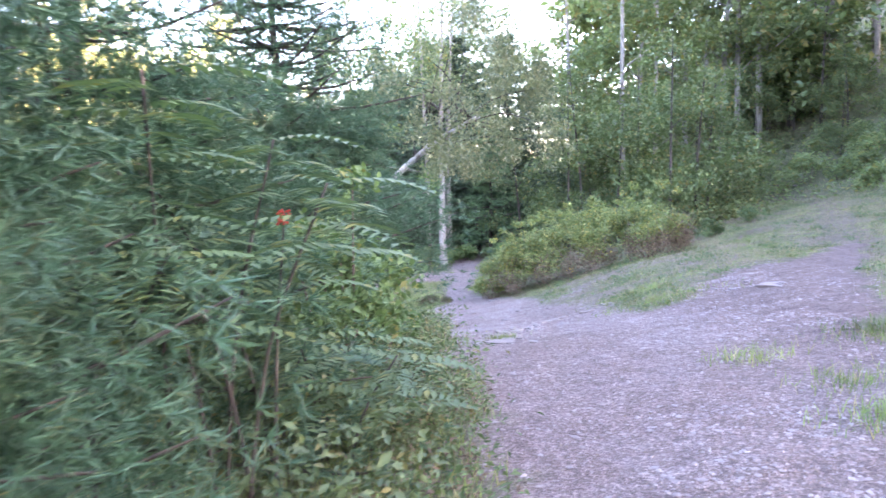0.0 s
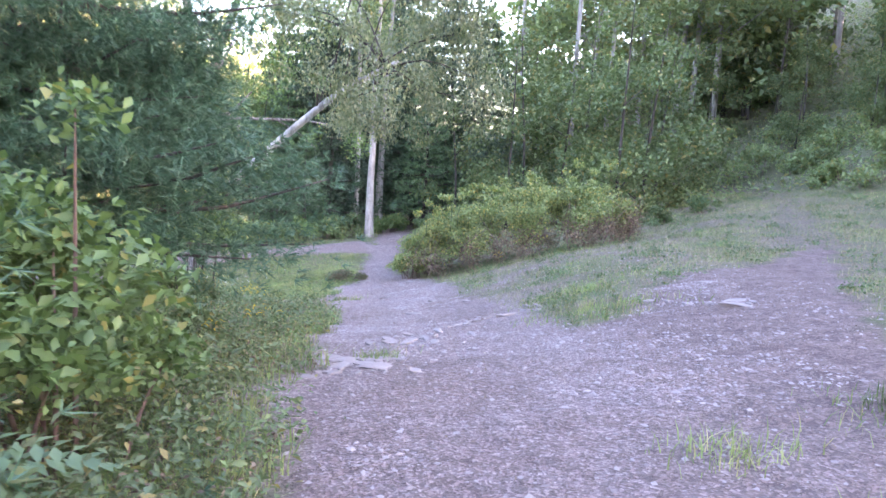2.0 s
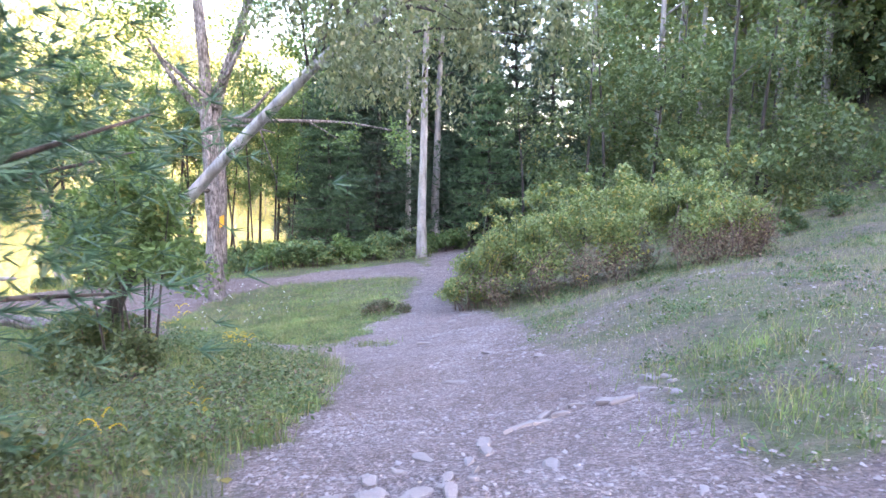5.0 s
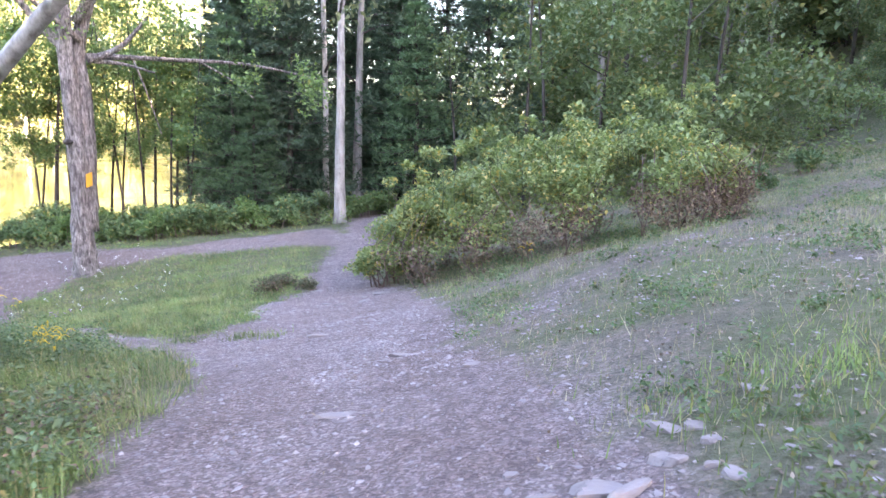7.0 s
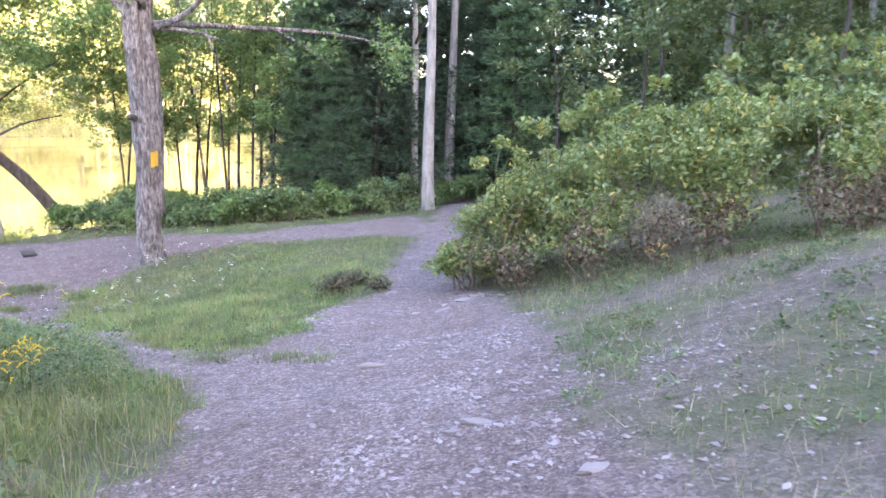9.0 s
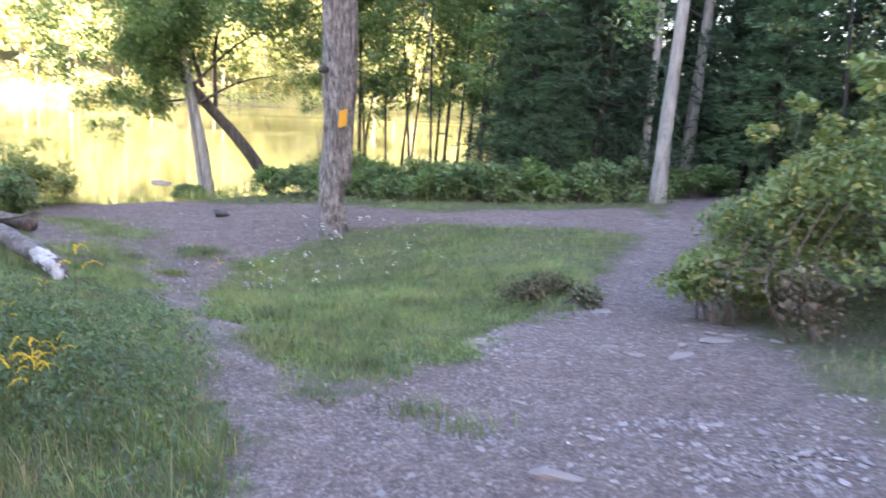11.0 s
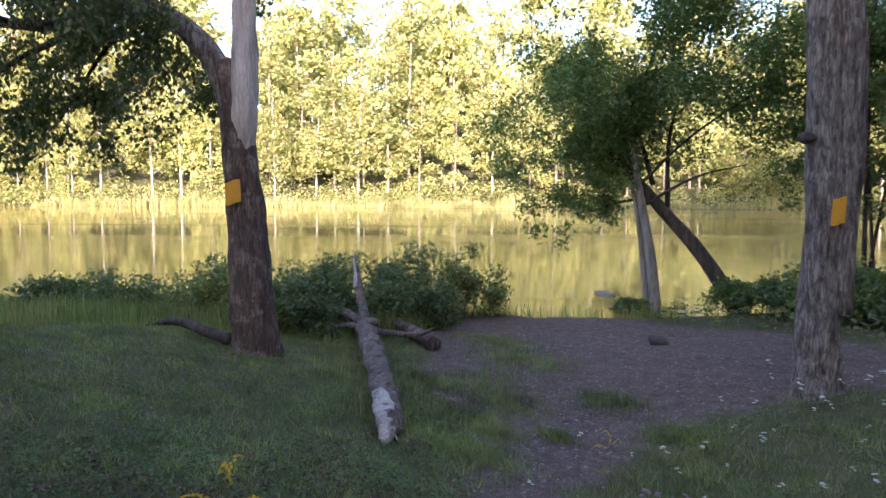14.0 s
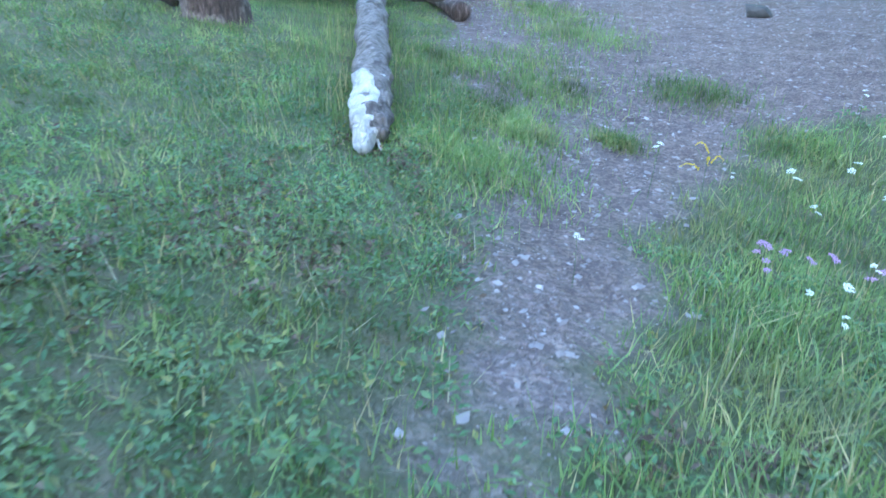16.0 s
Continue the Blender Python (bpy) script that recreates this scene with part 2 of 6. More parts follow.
M_STONE = stone_material("pale_trail_stone", (0.19, 0.158, 0.152), (0.32, 0.28, 0.268), (0.24, 0.205, 0.20))
M_GRAVEL = stone_material("gravel", (0.12, 0.095, 0.094), (0.28, 0.235, 0.23), (0.54, 0.49, 0.48))
M_CHAR = plain_material("charred_stone", (0.03, 0.028, 0.027), (0.10, 0.09, 0.085), 12)
M_YELLOW = plain_material("yellow_marker_plate", (0.62, 0.30, 0.02), (0.70, 0.37, 0.035), 14, 0.5, 0.1)
M_BERRY = plain_material("red_berries", (0.45, 0.03, 0.02), (0.6, 0.08, 0.04), 40, 0.5)
M_GOLDENROD = plain_material("goldenrod_yellow", (0.60, 0.40, 0.02), (0.75, 0.55, 0.05), 60, 0.8)
M_WHITE = plain_material("white_petals", (0.72, 0.74, 0.68), (0.82, 0.83, 0.80), 60, 0.8)
M_PURPLE = plain_material("purple_petals", (0.42, 0.22, 0.42), (0.55, 0.33, 0.55), 60, 0.8)
M_STEM = plain_material("green_stems", (0.06, 0.09, 0.03), (0.12, 0.14, 0.06), 30)
M_CANE = plain_material("brown_canes", (0.10, 0.06, 0.05), (0.20, 0.13, 0.11), 30)

# ---- the lie of the land ----
LAT_X = np.array([-26, -16, -11, -7, -4, -1, 2, 5, 9, 15, 26], float)
LAT_Y = np.array([-12, -4, 3, 8, 13, 18, 23, 28, 34, 44], float)
LAT_Z = np.array([
    [0.15, 0.55, 0.65, 0.7, 0.75, 0.75, 0.75, 0.8, 0.85, 0.9, 1.15],
    [-1.2, -0.45, -0.15, 0.05, 0.15, 0.3, 0.35, 0.45, 0.65, 0.9, 1.4],
    [-2.25, -1.35, -0.95, -0.65, -0.4, -0.2, 0.0, 0.2, 0.5, 0.85, 1.55],
    [-2.85, -2.05, -1.6, -1.2, -0.9, -0.55, -0.3, 0.1, 0.3, 0.7, 1.7],
    [-3.35, -2.75, -2.2, -1.75, -1.5, -1.3, -1.0, -0.25, 0.0, 0.6, 1.8],
    [-3.7, -3.0, -2.15, -2.1, -2.0, -2.05, -1.55, -0.65, -0.1, 0.6, 1.85],
    [-3.9, -3.2, -2.95, -3.05, -2.95, -2.35, -2.1, -1.5, -0.45, 0.75, 1.85],
    [-4.05, -3.35, -3.3, -2.8, -2.4, -2.15, -1.9, -1.5, -0.75, 0.55, 1.85],
    [-4.15, -3.4, -3.15, -2.9, -2.6, -2.3, -2.05, -1.7, -0.9, 0.1, 1.75],
    [-4.3, -3.55, -3.15, -2.9, -2.65, -2.4, -2.1, -1.75, -1.2, -0.35, 1.9]])
SHORE = [(-60, -60), (-30, -14), (-20, 8), (-17.3, 17.5), (-16.0, 21.5), (-14.6, 27.5), (-12.6, 30.3), (-10, 34), (-6, 40), (0, 50), (8, 64), (40, 118), (90, 200)]
BANK_N, BANK_D = np.array((-0.85, 0.53)), 106.0
MAIN_TRAIL = [(0.1, -12), (0.15, 0), (0.25, 5), (0.05, 7.1), (-0.2, 7.7), (0.05, 8.4), (0.05, 9.3), (-0.08, 12.5), (-0.05, 14.4), (-0.12, 15.2), (-0.45, 16.5), (-0.9, 17.2),
              (-1.3, 17.62), (-0.95, 18.1), (-0.75, 18.5), (-0.54, 19.5), (-0.4, 20.5), (0.02, 22.0), (0.06, 23.9), (0.27, 26.4), (0.25, 28), (0.5, 33), (1.2, 38), (2.4, 38), (1.7, 33),
              (1.6, 28), (1.3, 27.0), (0.98, 24.7), (1.0, 22.7), (1.75, 21.05), (2.3, 17.2), (2.3, 15.8), (2.4, 14.8), (2.55, 13.5), (2.9, 11.4), (2.75, 10.05), (3.35, 9.7), (4.15, 11.4),
              (5.3, 12.7), (6.7, 13.5), (8.1, 14.6), (9.5, 16.2), (9.2, 15.2), (6.3, 10.4), (5.1, 8.2), (4.25, 6.8), (3.6, 5.2), (3.3, 2), (3.2, -12)]
SIDE_TRAIL = [(-1.1, 17.5), (-1.78, 18.12), (-2.45, 18.84), (-2.98, 19.36), (-3.42, 19.72), (-3.74, 20.0), (-4.16, 20.3), (-4.82, 20.7), (-5.7, 21.3), (-7.5, 22.2), (-9.1, 22.8), (-10.4, 23.4), (-12.0, 24.5),
              (-13.4, 26.5), (-13.6, 28), (-12.3, 29.8), (-8, 29.6), (-4.5, 27.6), (-3, 27.9), (-0.3, 29.2), (0.3, 28.5), (0.3, 26.2), (-1.5, 26.6), (-4, 26.8), (-5.2, 26.2), (-5.7, 25.2), (-5.95, 23.9),
              (-5.4, 22.7), (-4.9, 21.75), (-4.25, 21.2), (-3.78, 20.62), (-3.57, 20.26), (-3.33, 20.03), (-2.83, 19.66), (-2.42, 19.28), (-1.86, 18.84), (-1.38, 18.4), (-0.8, 17.95)]
FAINT_TRAILS = [([(2.6, 15.6), (3.9, 17.2), (4.5, 17.3), (5.2, 17.65), (6.3, 18.4), (7.6, 19.6), (9.5, 21.8)], 0.24, 0.75), ([(9.2, 15.7), (11.4, 20.2), (13.6, 25), (15.2, 29), (15.6, 33.5)], 0.5, 0.55)]


def wave(x, y, f, seed=0.0):
    """Cheap smooth noise, about -1 to 1."""
    return (np.sin(f * (1.0 * x + 0.7 * y) + seed) + np.sin(f * (-0.6 * x + 1.3 * y) * 1.3 + 2.1 * seed + 1.0)
            + np.sin(f * (1.7 * x - 0.4 * y) * 0.8 + 3.3 * seed + 2.0) + np.sin(f * (0.3 * x + 1.9 * y) * 1.7 + seed + 4.0)) / 3.0


def lattice_weights(v, knots):
    v = np.clip(v, knots[0], knots[-1] - 1e-6)
    n = len(knots)
    i = np.clip(np.searchsorted(knots, v, side="right") - 1, 0, n - 2)
    d = knots[i + 1] - knots[i]
    t = (v - knots[i]) / d
    w = np.zeros((len(v), n))
    rows = np.arange(len(v))
    np.add.at(w, (rows, i), 2 * t**3 - 3 * t**2 + 1)
    np.add.at(w, (rows, i + 1), -2 * t**3 + 3 * t**2)
    for j, h in ((i, t**3 - 2 * t**2 + t), (i + 1, t**3 - t**2)):
        a, b = np.maximum(j - 1, 0), np.minimum(j + 1, n - 1)
        s = h * d / (knots[b] - knots[a])
        np.add.at(w, (rows, b), s)
        np.add.at(w, (rows, a), -s)
    return w


def step(a, b, v):
    t = np.clip((v - a) / (b - a), 0, 1)
    return t * t * (3 - 2 * t)


def line_distance(x, y, line, closed=False):
    pts = list(line) + ([line[0]] if closed else [])
    best = np.full(x.shape, 1e9)
    side = np.zeros(x.shape)
    for (ax, ay), (bx, by) in zip(pts, pts[1:]):
        dx, dy = bx - ax, by - ay
        t = np.clip(((x - ax) * dx + (y - ay) * dy) / (dx * dx + dy * dy), 0, 1)
        d = np.hypot(x - ax - t * dx, y - ay - t * dy)
        near = d < best
        side = np.where(near, np.sign(dx * (y - ay) - dy * (x - ax)), side)
        best = np.minimum(best, d)
    return best, side


def inside(x, y, poly):
    """Distance to the edge of an outline, positive inside."""
    odd = np.zeros(x.shape, bool)
    for (ax, ay), (bx, by) in zip(poly, poly[1:] + poly[:1]):
        if ay != by:
            odd ^= ((ay > y) != (by > y)) & (x < (bx - ax) * (y - ay) / (by - ay) + ax)
    d, _ = line_distance(x, y, poly, True)
    return np.where(odd, d, -d)


def land(x, y):
    """Distance from the near shore, positive on land."""
    d, s = line_distance(x, y, SHORE)
    return -d * s


def height(x, y, fine=True):
    x, y = np.asarray(x, float).ravel(), np.asarray(y, float).ravel()
    z = np.einsum("ni,ij,nj->n", lattice_weights(y, LAT_Y), LAT_Z, lattice_weights(x, LAT_X))
    # steep rise past x = 16, mostly unseen, added to block the low sun
    z = z + 0.42 * np.clip(x - 16 + 0.18 * np.clip(y - 30, 0, 40), 0, 92) * step(-180, -130, y) + 0.10 * np.clip(y - 46, 0, 60) * step(0, 12, x)
    d = land(x, y) + 0.35 * wave(x, y, 1.1, 2.0)
    z = np.maximum(z, WATER + 0.07)
    wet = WATER - 0.1 - 0.25 * np.clip(-d, 0, 6)
    k = step(-0.4, 1.0, d)
    z = z * k + wet * (1 - k)
    far = x * BANK_N[0] + y * BANK_N[1] - BANK_D + 1.6 * wave(x, y, 0.08, 1.0)
    z = np.where(far > -4, np.maximum(z, WATER - 0.4 + 0.28 * np.clip(far + 2, 0, 4) + 0.27 * np.clip(far - 2, 0, 60)), z)
    if fine:
        z = z + 0.018 * wave(x, y, 2.3, 1.0) + 0.008 * wave(x, y, 7.0, 3.0)
    return z


def ground_z(x, y):
    return float(height([x], [y])[0])


def bare_share(x, y):
    """1 on the trodden dirt, 0 in the grass."""
    x, y = np.asarray(x, float), np.asarray(y, float)
    d = np.maximum(inside(x, y, MAIN_TRAIL), inside(x, y, SIDE_TRAIL))
    d = d + 0.15 * wave(x, y, 2.7, 0.5) + 0.11 * wave(x, y, 7.3, 2.5) + 0.09 * wave(x, y, 17.0, 4.5)
    share = step(-0.2, 0.1, d)
    for line, half, worn in FAINT_TRAILS:
        d = half - line_distance(x, y, line)[0] + 0.16 * wave(x, y, 5.3, 1.5) + 0.10 * wave(x, y, 13.0, 3.5)
        share = np.maximum(share, worn * step(-0.2, 0.2, d))
    return share


def soil_share(x, y):
    """1 where the dirt is smooth dark red-brown soil, 0 where it is pale and gravelly."""
    x, y = np.asarray(x, float), np.asarray(y, float)
    up = step(2.4, 3.6, x + 0.35 * wave(x, y, 1.7, 3.1)) * step(4.0, 6.5, y + 0.5 * wave(x, y, 1.2, 0.3))
    edge = 0.45 * step(0.9, 0.15, np.abs(x - 2.15 + 0.3 * wave(x, y, 1.1, 2.2))) * step(11.5, 13.5, y)
    clearing = 0.9 * step(-2.6, -5.5, x)
    spots = 0.45 * step(0.35, 1.0, wave(x, y, 1.9, 6.2))
    return np.clip(np.maximum.reduce([up, edge, clearing, spots]), 0, 1)


# ---- mesh helpers ----
def raw_mesh(name, verts, faces, mat, smooth=False):
    """A mesh from arrays; faces all with the same number of corners."""
    verts, faces = np.asarray(verts, np.float32), np.asarray(faces, np.int32)
    me = bpy.data.meshes.new(name)
    k = faces.shape[1]
    me.vertices.add(len(verts))
    me.vertices.foreach_set("co", verts.ravel())
    me.loops.add(faces.size)
    me.loops.foreach_set("vertex_index", faces.ravel())
    me.polygons.add(len(faces))
    me.polygons.foreach_set("loop_start", np.arange(0, faces.size, k, dtype=np.int32))
    me.polygons.foreach_set("loop_total", np.full(len(faces), k, np.int32))
    me.update(calc_edges=True)
    if smooth:
        me.polygons.foreach_set("use_smooth", np.ones(len(faces), bool))
    me.materials.append(mat)
    return me


def mesh_part(name, me, parent=None, label=""):
    ob = new(name, me)
    if parent is not None:
        ob.parent = parent
    if label:
        ob["label"] = label
    return ob


def part(name, bm, material, parent=None, label="", smooth=False):
    me = bpy.data.meshes.new(name)
    bm.to_mesh(me)
    bm.free()
    me.materials.append(material)
    if smooth:
        me.polygons.foreach_set("use_smooth", np.ones(len(me.polygons), bool))
    return mesh_part(name, me, parent, label)


def base(name, x, y, label, category, group="", z=None, turn=0.0):
    ob = new(name)
    ob.empty_display_size = 0.2
    ob.matrix_world = pose(x, y, ground_z(x, y) - 0.02 if z is None else z, 0, 0, turn)
    return tagged(ob, label, category, group)


def tube(points, radii, sides=10, rough=0.06, seed=0.0, cap=True):
    """Vertices and faces of a limb that follows points with those radii."""
    pts = np.array(points, float)
    n = len(pts)
    tang = np.gradient(pts, axis=0)
    tang /= np.linalg.norm(tang, axis=1)[:, None]
    ref = np.array((1.0, 0.0, 0.0)) if abs(tang[0][0]) < 0.8 else np.array((0.0, 1.0, 0.0))
    u = np.cross(tang, ref)
    u /= np.linalg.norm(u, axis=1)[:, None]
    v = np.cross(tang, u)
    a = np.linspace(0, 2 * math.pi, sides, endpoint=False)
    ring = np.arange(n)[:, None]
    bumpy = 1 + rough * (np.sin(3 * a + ring * 0.7 + seed) + np.sin(5 * a - ring * 1.1 + 2 * seed) * 0.6 + 0.5 * np.sin(2 * a + ring * 1.9 + seed))
    r = np.array(radii, float)[:, None] * bumpy
    verts = pts[:, None, :] + r[:, :, None] * (np.cos(a)[None, :, None] * u[:, None, :] + np.sin(a)[None, :, None] * v[:, None, :])
    verts = verts.reshape(-1, 3)
    i, j = np.meshgrid(np.arange(n - 1), np.arange(sides), indexing="ij")
    j2 = (j + 1) % sides
    faces = np.stack([i * sides + j, i * sides + j2, (i + 1) * sides + j2, (i + 1) * sides + j], -1).reshape(-1, 4)
    if cap:
        tip = len(verts)
        verts = np.vstack([verts, pts[-1] + tang[-1] * radii[-1] * 0.4, pts[0] - tang[0] * radii[0] * 0.2])
        k = np.arange(sides)
        last = (n - 1) * sides
        top = np.stack([last + k, last + (k + 1) % sides, np.full(sides, tip), np.full(sides, tip)], -1)
        bot = np.stack([(k + 1) % sides, k, np.full(sides, tip + 1), np.full(sides, tip + 1)], -1)
        return verts, faces, np.vstack([top, bot])[:, :3]
    return verts, faces, np.zeros((0, 3), int)


def limb_mesh(name, limbs, mat, sides=10, rough=0.06):
    """One mesh of one or more limbs, each (points, radii)."""
    vs, fs, off = [], [], 0
    for k, (points, radii) in enumerate(limbs):
        v, q, t = tube(points, radii, sides, rough, k * 1.7)
        tri = np.concatenate([q[:, [0, 1, 2]], q[:, [0, 2, 3]], t]) + off
        vs.append(v)
        fs.append(tri)
        off += len(v)
    return raw_mesh(name, np.vstack(vs), np.vstack(fs), mat, True)


def bend(points, n):
    """A smooth line of n points through the given ones."""
    pts = np.array(points, float)
    t = np.linspace(0, len(pts) - 1, n)
    knots = np.arange(len(pts), dtype=float)
    return lattice_weights(t, knots) @ pts


def limb(points, r0, r1, n=12, power=1.0):
    p = bend(points, n)
    return p, r0 + (r1 - r0) * np.linspace(0, 1, n) ** power


def leaf_quads(centres, size, r, long=1.7, droop=0.35, flat=0.5):
    """Verts and faces of a folded four-corner leaf at each centre."""
    n = len(centres)
    az = r.uniform(0, 2 * math.pi, n)
    dip = r.normal(-droop, 0.45, n)
    d = np.stack([np.cos(az) * np.cos(dip), np.sin(az) * np.cos(dip), np.sin(dip)], -1)
    up = r.normal(0, flat, (n, 3)) + np.array((0, 0, 1.0))
    s = np.cross(d, up)
    s /= np.linalg.norm(s, axis=1)[:, None] + 1e-9
    nrm = np.cross(s, d)
    length = size * r.uniform(0.65, 1.3, n)[:, None]
    width = length / long
    b = centres - d * length * 0.5
    tip = centres + d * length * 0.5 - nrm * length * 0.1
    left = centres + s * width * 0.5 + nrm * width * 0.18 - d * length * 0.06
    right = centres - s * width * 0.5 + nrm * width * 0.18 - d * length * 0.06
    v = np.stack([b, left, tip, right], 1).reshape(-1, 3)
    k = np.arange(n)[:, None] * 4
    return v, np.concatenate([k + np.array([[0, 1, 2]]), k + np.array([[0, 2, 3]])], 0)


def cloud(lobes, n, r, gap=0.0, freq=2.0, shell=2.2):
    """Points in ellipsoids (centre, radii), thick towards the outside, with gaps."""
    lobes = np.array(lobes, float)
    vol = np.prod(lobes[:, 3:6], axis=1) ** 0.75
    pick = r.choice(len(lobes), n, p=vol / vol.sum())
    d = r.normal(size=(n, 3))
    d /= np.linalg.norm(d, axis=1)[:, None]
    rad = r.uniform(0, 1, n) ** (1 / shell) * (1 + 0.10 * r.normal(size=n))
    p = lobes[pick, :3] + d * rad[:, None] * lobes[pick, 3:6]
    if gap > 0:
        f = wave(p[:, 0] + 0.8 * p[:, 2], p[:, 1] - 0.6 * p[:, 2], freq, 1.3) + 0.6 * wave(p[:, 2] * 1.3, p[:, 0] - p[:, 1], freq * 1.7, 0.4)
        p = p[f > np.quantile(f, gap)]
    return p


def leaf_mesh(name, lobes, n, size, mat, seed, gap=0.25, freq=2.0, **kw):
    r = np.random.default_rng(seed)
    v, f = leaf_quads(cloud(lobes, n, r, gap, freq), size, r, **kw)
    return raw_mesh(name, v, f, mat)


def scatter_lobes(r, n, centre, spread, size):
    c = np.array(centre, float) + r.normal(size=(n, 3)) * np.array(spread) * 0.55
    rad = np.array(size) * r.uniform(0.6, 1.25, (n, 1))
    return np.hstack([c, rad * np.ones((n, 3))])


def needle_mesh(name, tips, n_each, length, mat, seed, width=0.006, spread=0.7):
    """Tufts of pine needles: thin triangles that fan out at each (place, direction)."""
    r = np.random.default_rng(seed)
    places, dirs = tips
    p = np.repeat(places, n_each, 0)
    d = np.repeat(dirs, n_each, 0) + r.normal(size=(len(p), 3)) * spread
    d /= np.linalg.norm(d, axis=1)[:, None]
    s = np.cross(d, r.normal(size=(len(p), 3)))
    s /= np.linalg.norm(s, axis=1)[:, None] + 1e-9
    ln = length * r.uniform(0.6, 1.2, len(p))[:, None]
    v = np.stack([p - s * width, p + s * width, p + d * ln + np.array((0, 0, -0.08)) * ln], 1).reshape(-1, 3)
    return raw_mesh(name, v, np.arange(len(v)).reshape(-1, 3), mat)


# ---- ground and water ----
def build_ground():
    def axis(lo, hi, fine, ends):
        mid = np.arange(lo, hi, fine)
        g = np.cumsum(fine * 1.14 ** np.arange(1, 75))
        return np.concatenate([(lo - g)[::-1][(lo - g)[::-1] > -ends], mid, (hi + g)[(hi + g) < ends]])
    xs, ys = axis(-17.5, 13, 0.19, 2600), axis(-3, 32, 0.19, 2600)
    X, Y = np.meshgrid(xs, ys)
    x, y = X.ravel(), Y.ravel()
    z = height(x, y)
    nx = len(xs)
    i, j = np.meshgrid(np.arange(len(ys) - 1), np.arange(nx - 1), indexing="ij")
    f = np.stack([i * nx + j, i * nx + j + 1, (i + 1) * nx + j + 1, (i + 1) * nx + j], -1).reshape(-1, 4)
    me = raw_mesh("ground", np.stack([x, y, z], -1), f, M_GROUND, True)
    at = me.attributes.new("bare", "FLOAT", "POINT")
    b = bare_share(x, y)
    patchy = 0.6 * step(-0.5, 0.7, wave(x, y, 1.5, 5.0) * -1) * step(1.6, 2.6, x) * step(16, 11, x) * step(8, 10, y)
    at.data.foreach_set("value", np.maximum(b, patchy).astype(np.float32))
    me.attributes.new("soil", "FLOAT", "POINT").data.foreach_set("value", soil_share(x, y).astype(np.float32))
    tagged(new("ground", me), "trodden pale dirt trail and grassy turf sloping to a pond", "ground", kind="structure")


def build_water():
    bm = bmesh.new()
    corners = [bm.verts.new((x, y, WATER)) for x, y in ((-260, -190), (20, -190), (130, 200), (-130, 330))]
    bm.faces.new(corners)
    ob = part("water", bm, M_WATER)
    tagged(ob, "still pond water mirroring the far bank, reflected gold painted into its colour", "water", kind="structure")


build_ground()
build_water()


# ---- trees ----
def tree(name, x, y, label, category="tree", group="", z=None, turn=0.0):
    return base(name, x, y, label, category, group, z, turn)


def broad_tree(name, h, r0, low, seed, label, bark, leaf, n_leaf, leaf_size, spread=2.6, group="", gap=0.35, lobes_n=16, sides=8, flat=0.5, limbs_n=7):
    """A broadleaf tree at the origin: trunk, limbs, crown of leaf clumps from low to h."""
    r = np.random.default_rng(seed)
    ob = new(name)
    tagged(ob, label, "tree", group)
    lean = r.normal(0, 0.03 * h, 2)
    line = [(0, 0, -0.3), (lean[0] * 0.2, lean[1] * 0.2, h * 0.35), (lean[0] * 0.7, lean[1] * 0.7, h * 0.7), (lean[0], lean[1], h * 0.95)]
    mesh_part("trunk", limb_mesh("trunk", [limb(line, r0, r0 * 0.15, 14, 0.9)], bark, sides), ob)
    lobes = []
    for k in range(lobes_n):
        f = r.uniform(0, 1)
        zc = low + (h - low) * (0.06 + 0.9 * f)
        wide = spread * (0.45 + 0.75 * math.sin(math.pi * min(1, 0.18 + 0.85 * f)))
        a = k * 2.4 + r.uniform(-0.5, 0.5)
        dist = wide * r.uniform(0.25, 0.85)
        s = wide * r.uniform(0.28, 0.5)
        lobes.append((math.cos(a) * dist + lean[0] * f, math.sin(a) * dist + lean[1] * f, zc, s, s, s * r.uniform(0.5, 0.85)))
        if k < limbs_n:
            zb = max(low * 0.8, zc - dist * 0.7)
            mesh_part("limb", limb_mesh("limb", [limb([(lean[0] * zb / h, lean[1] * zb / h, zb), (math.cos(a) * dist * 0.5, math.sin(a) * dist * 0.5, zb + dist * 0.35), lobes[-1][:3]], r0 * 0.3, r0 * 0.06, 8)], bark, 6), ob)
    mesh_part("crown", leaf_mesh("crown", lobes, n_leaf, leaf_size, leaf, seed, gap, 1.2, flat=flat), ob)
    return ob


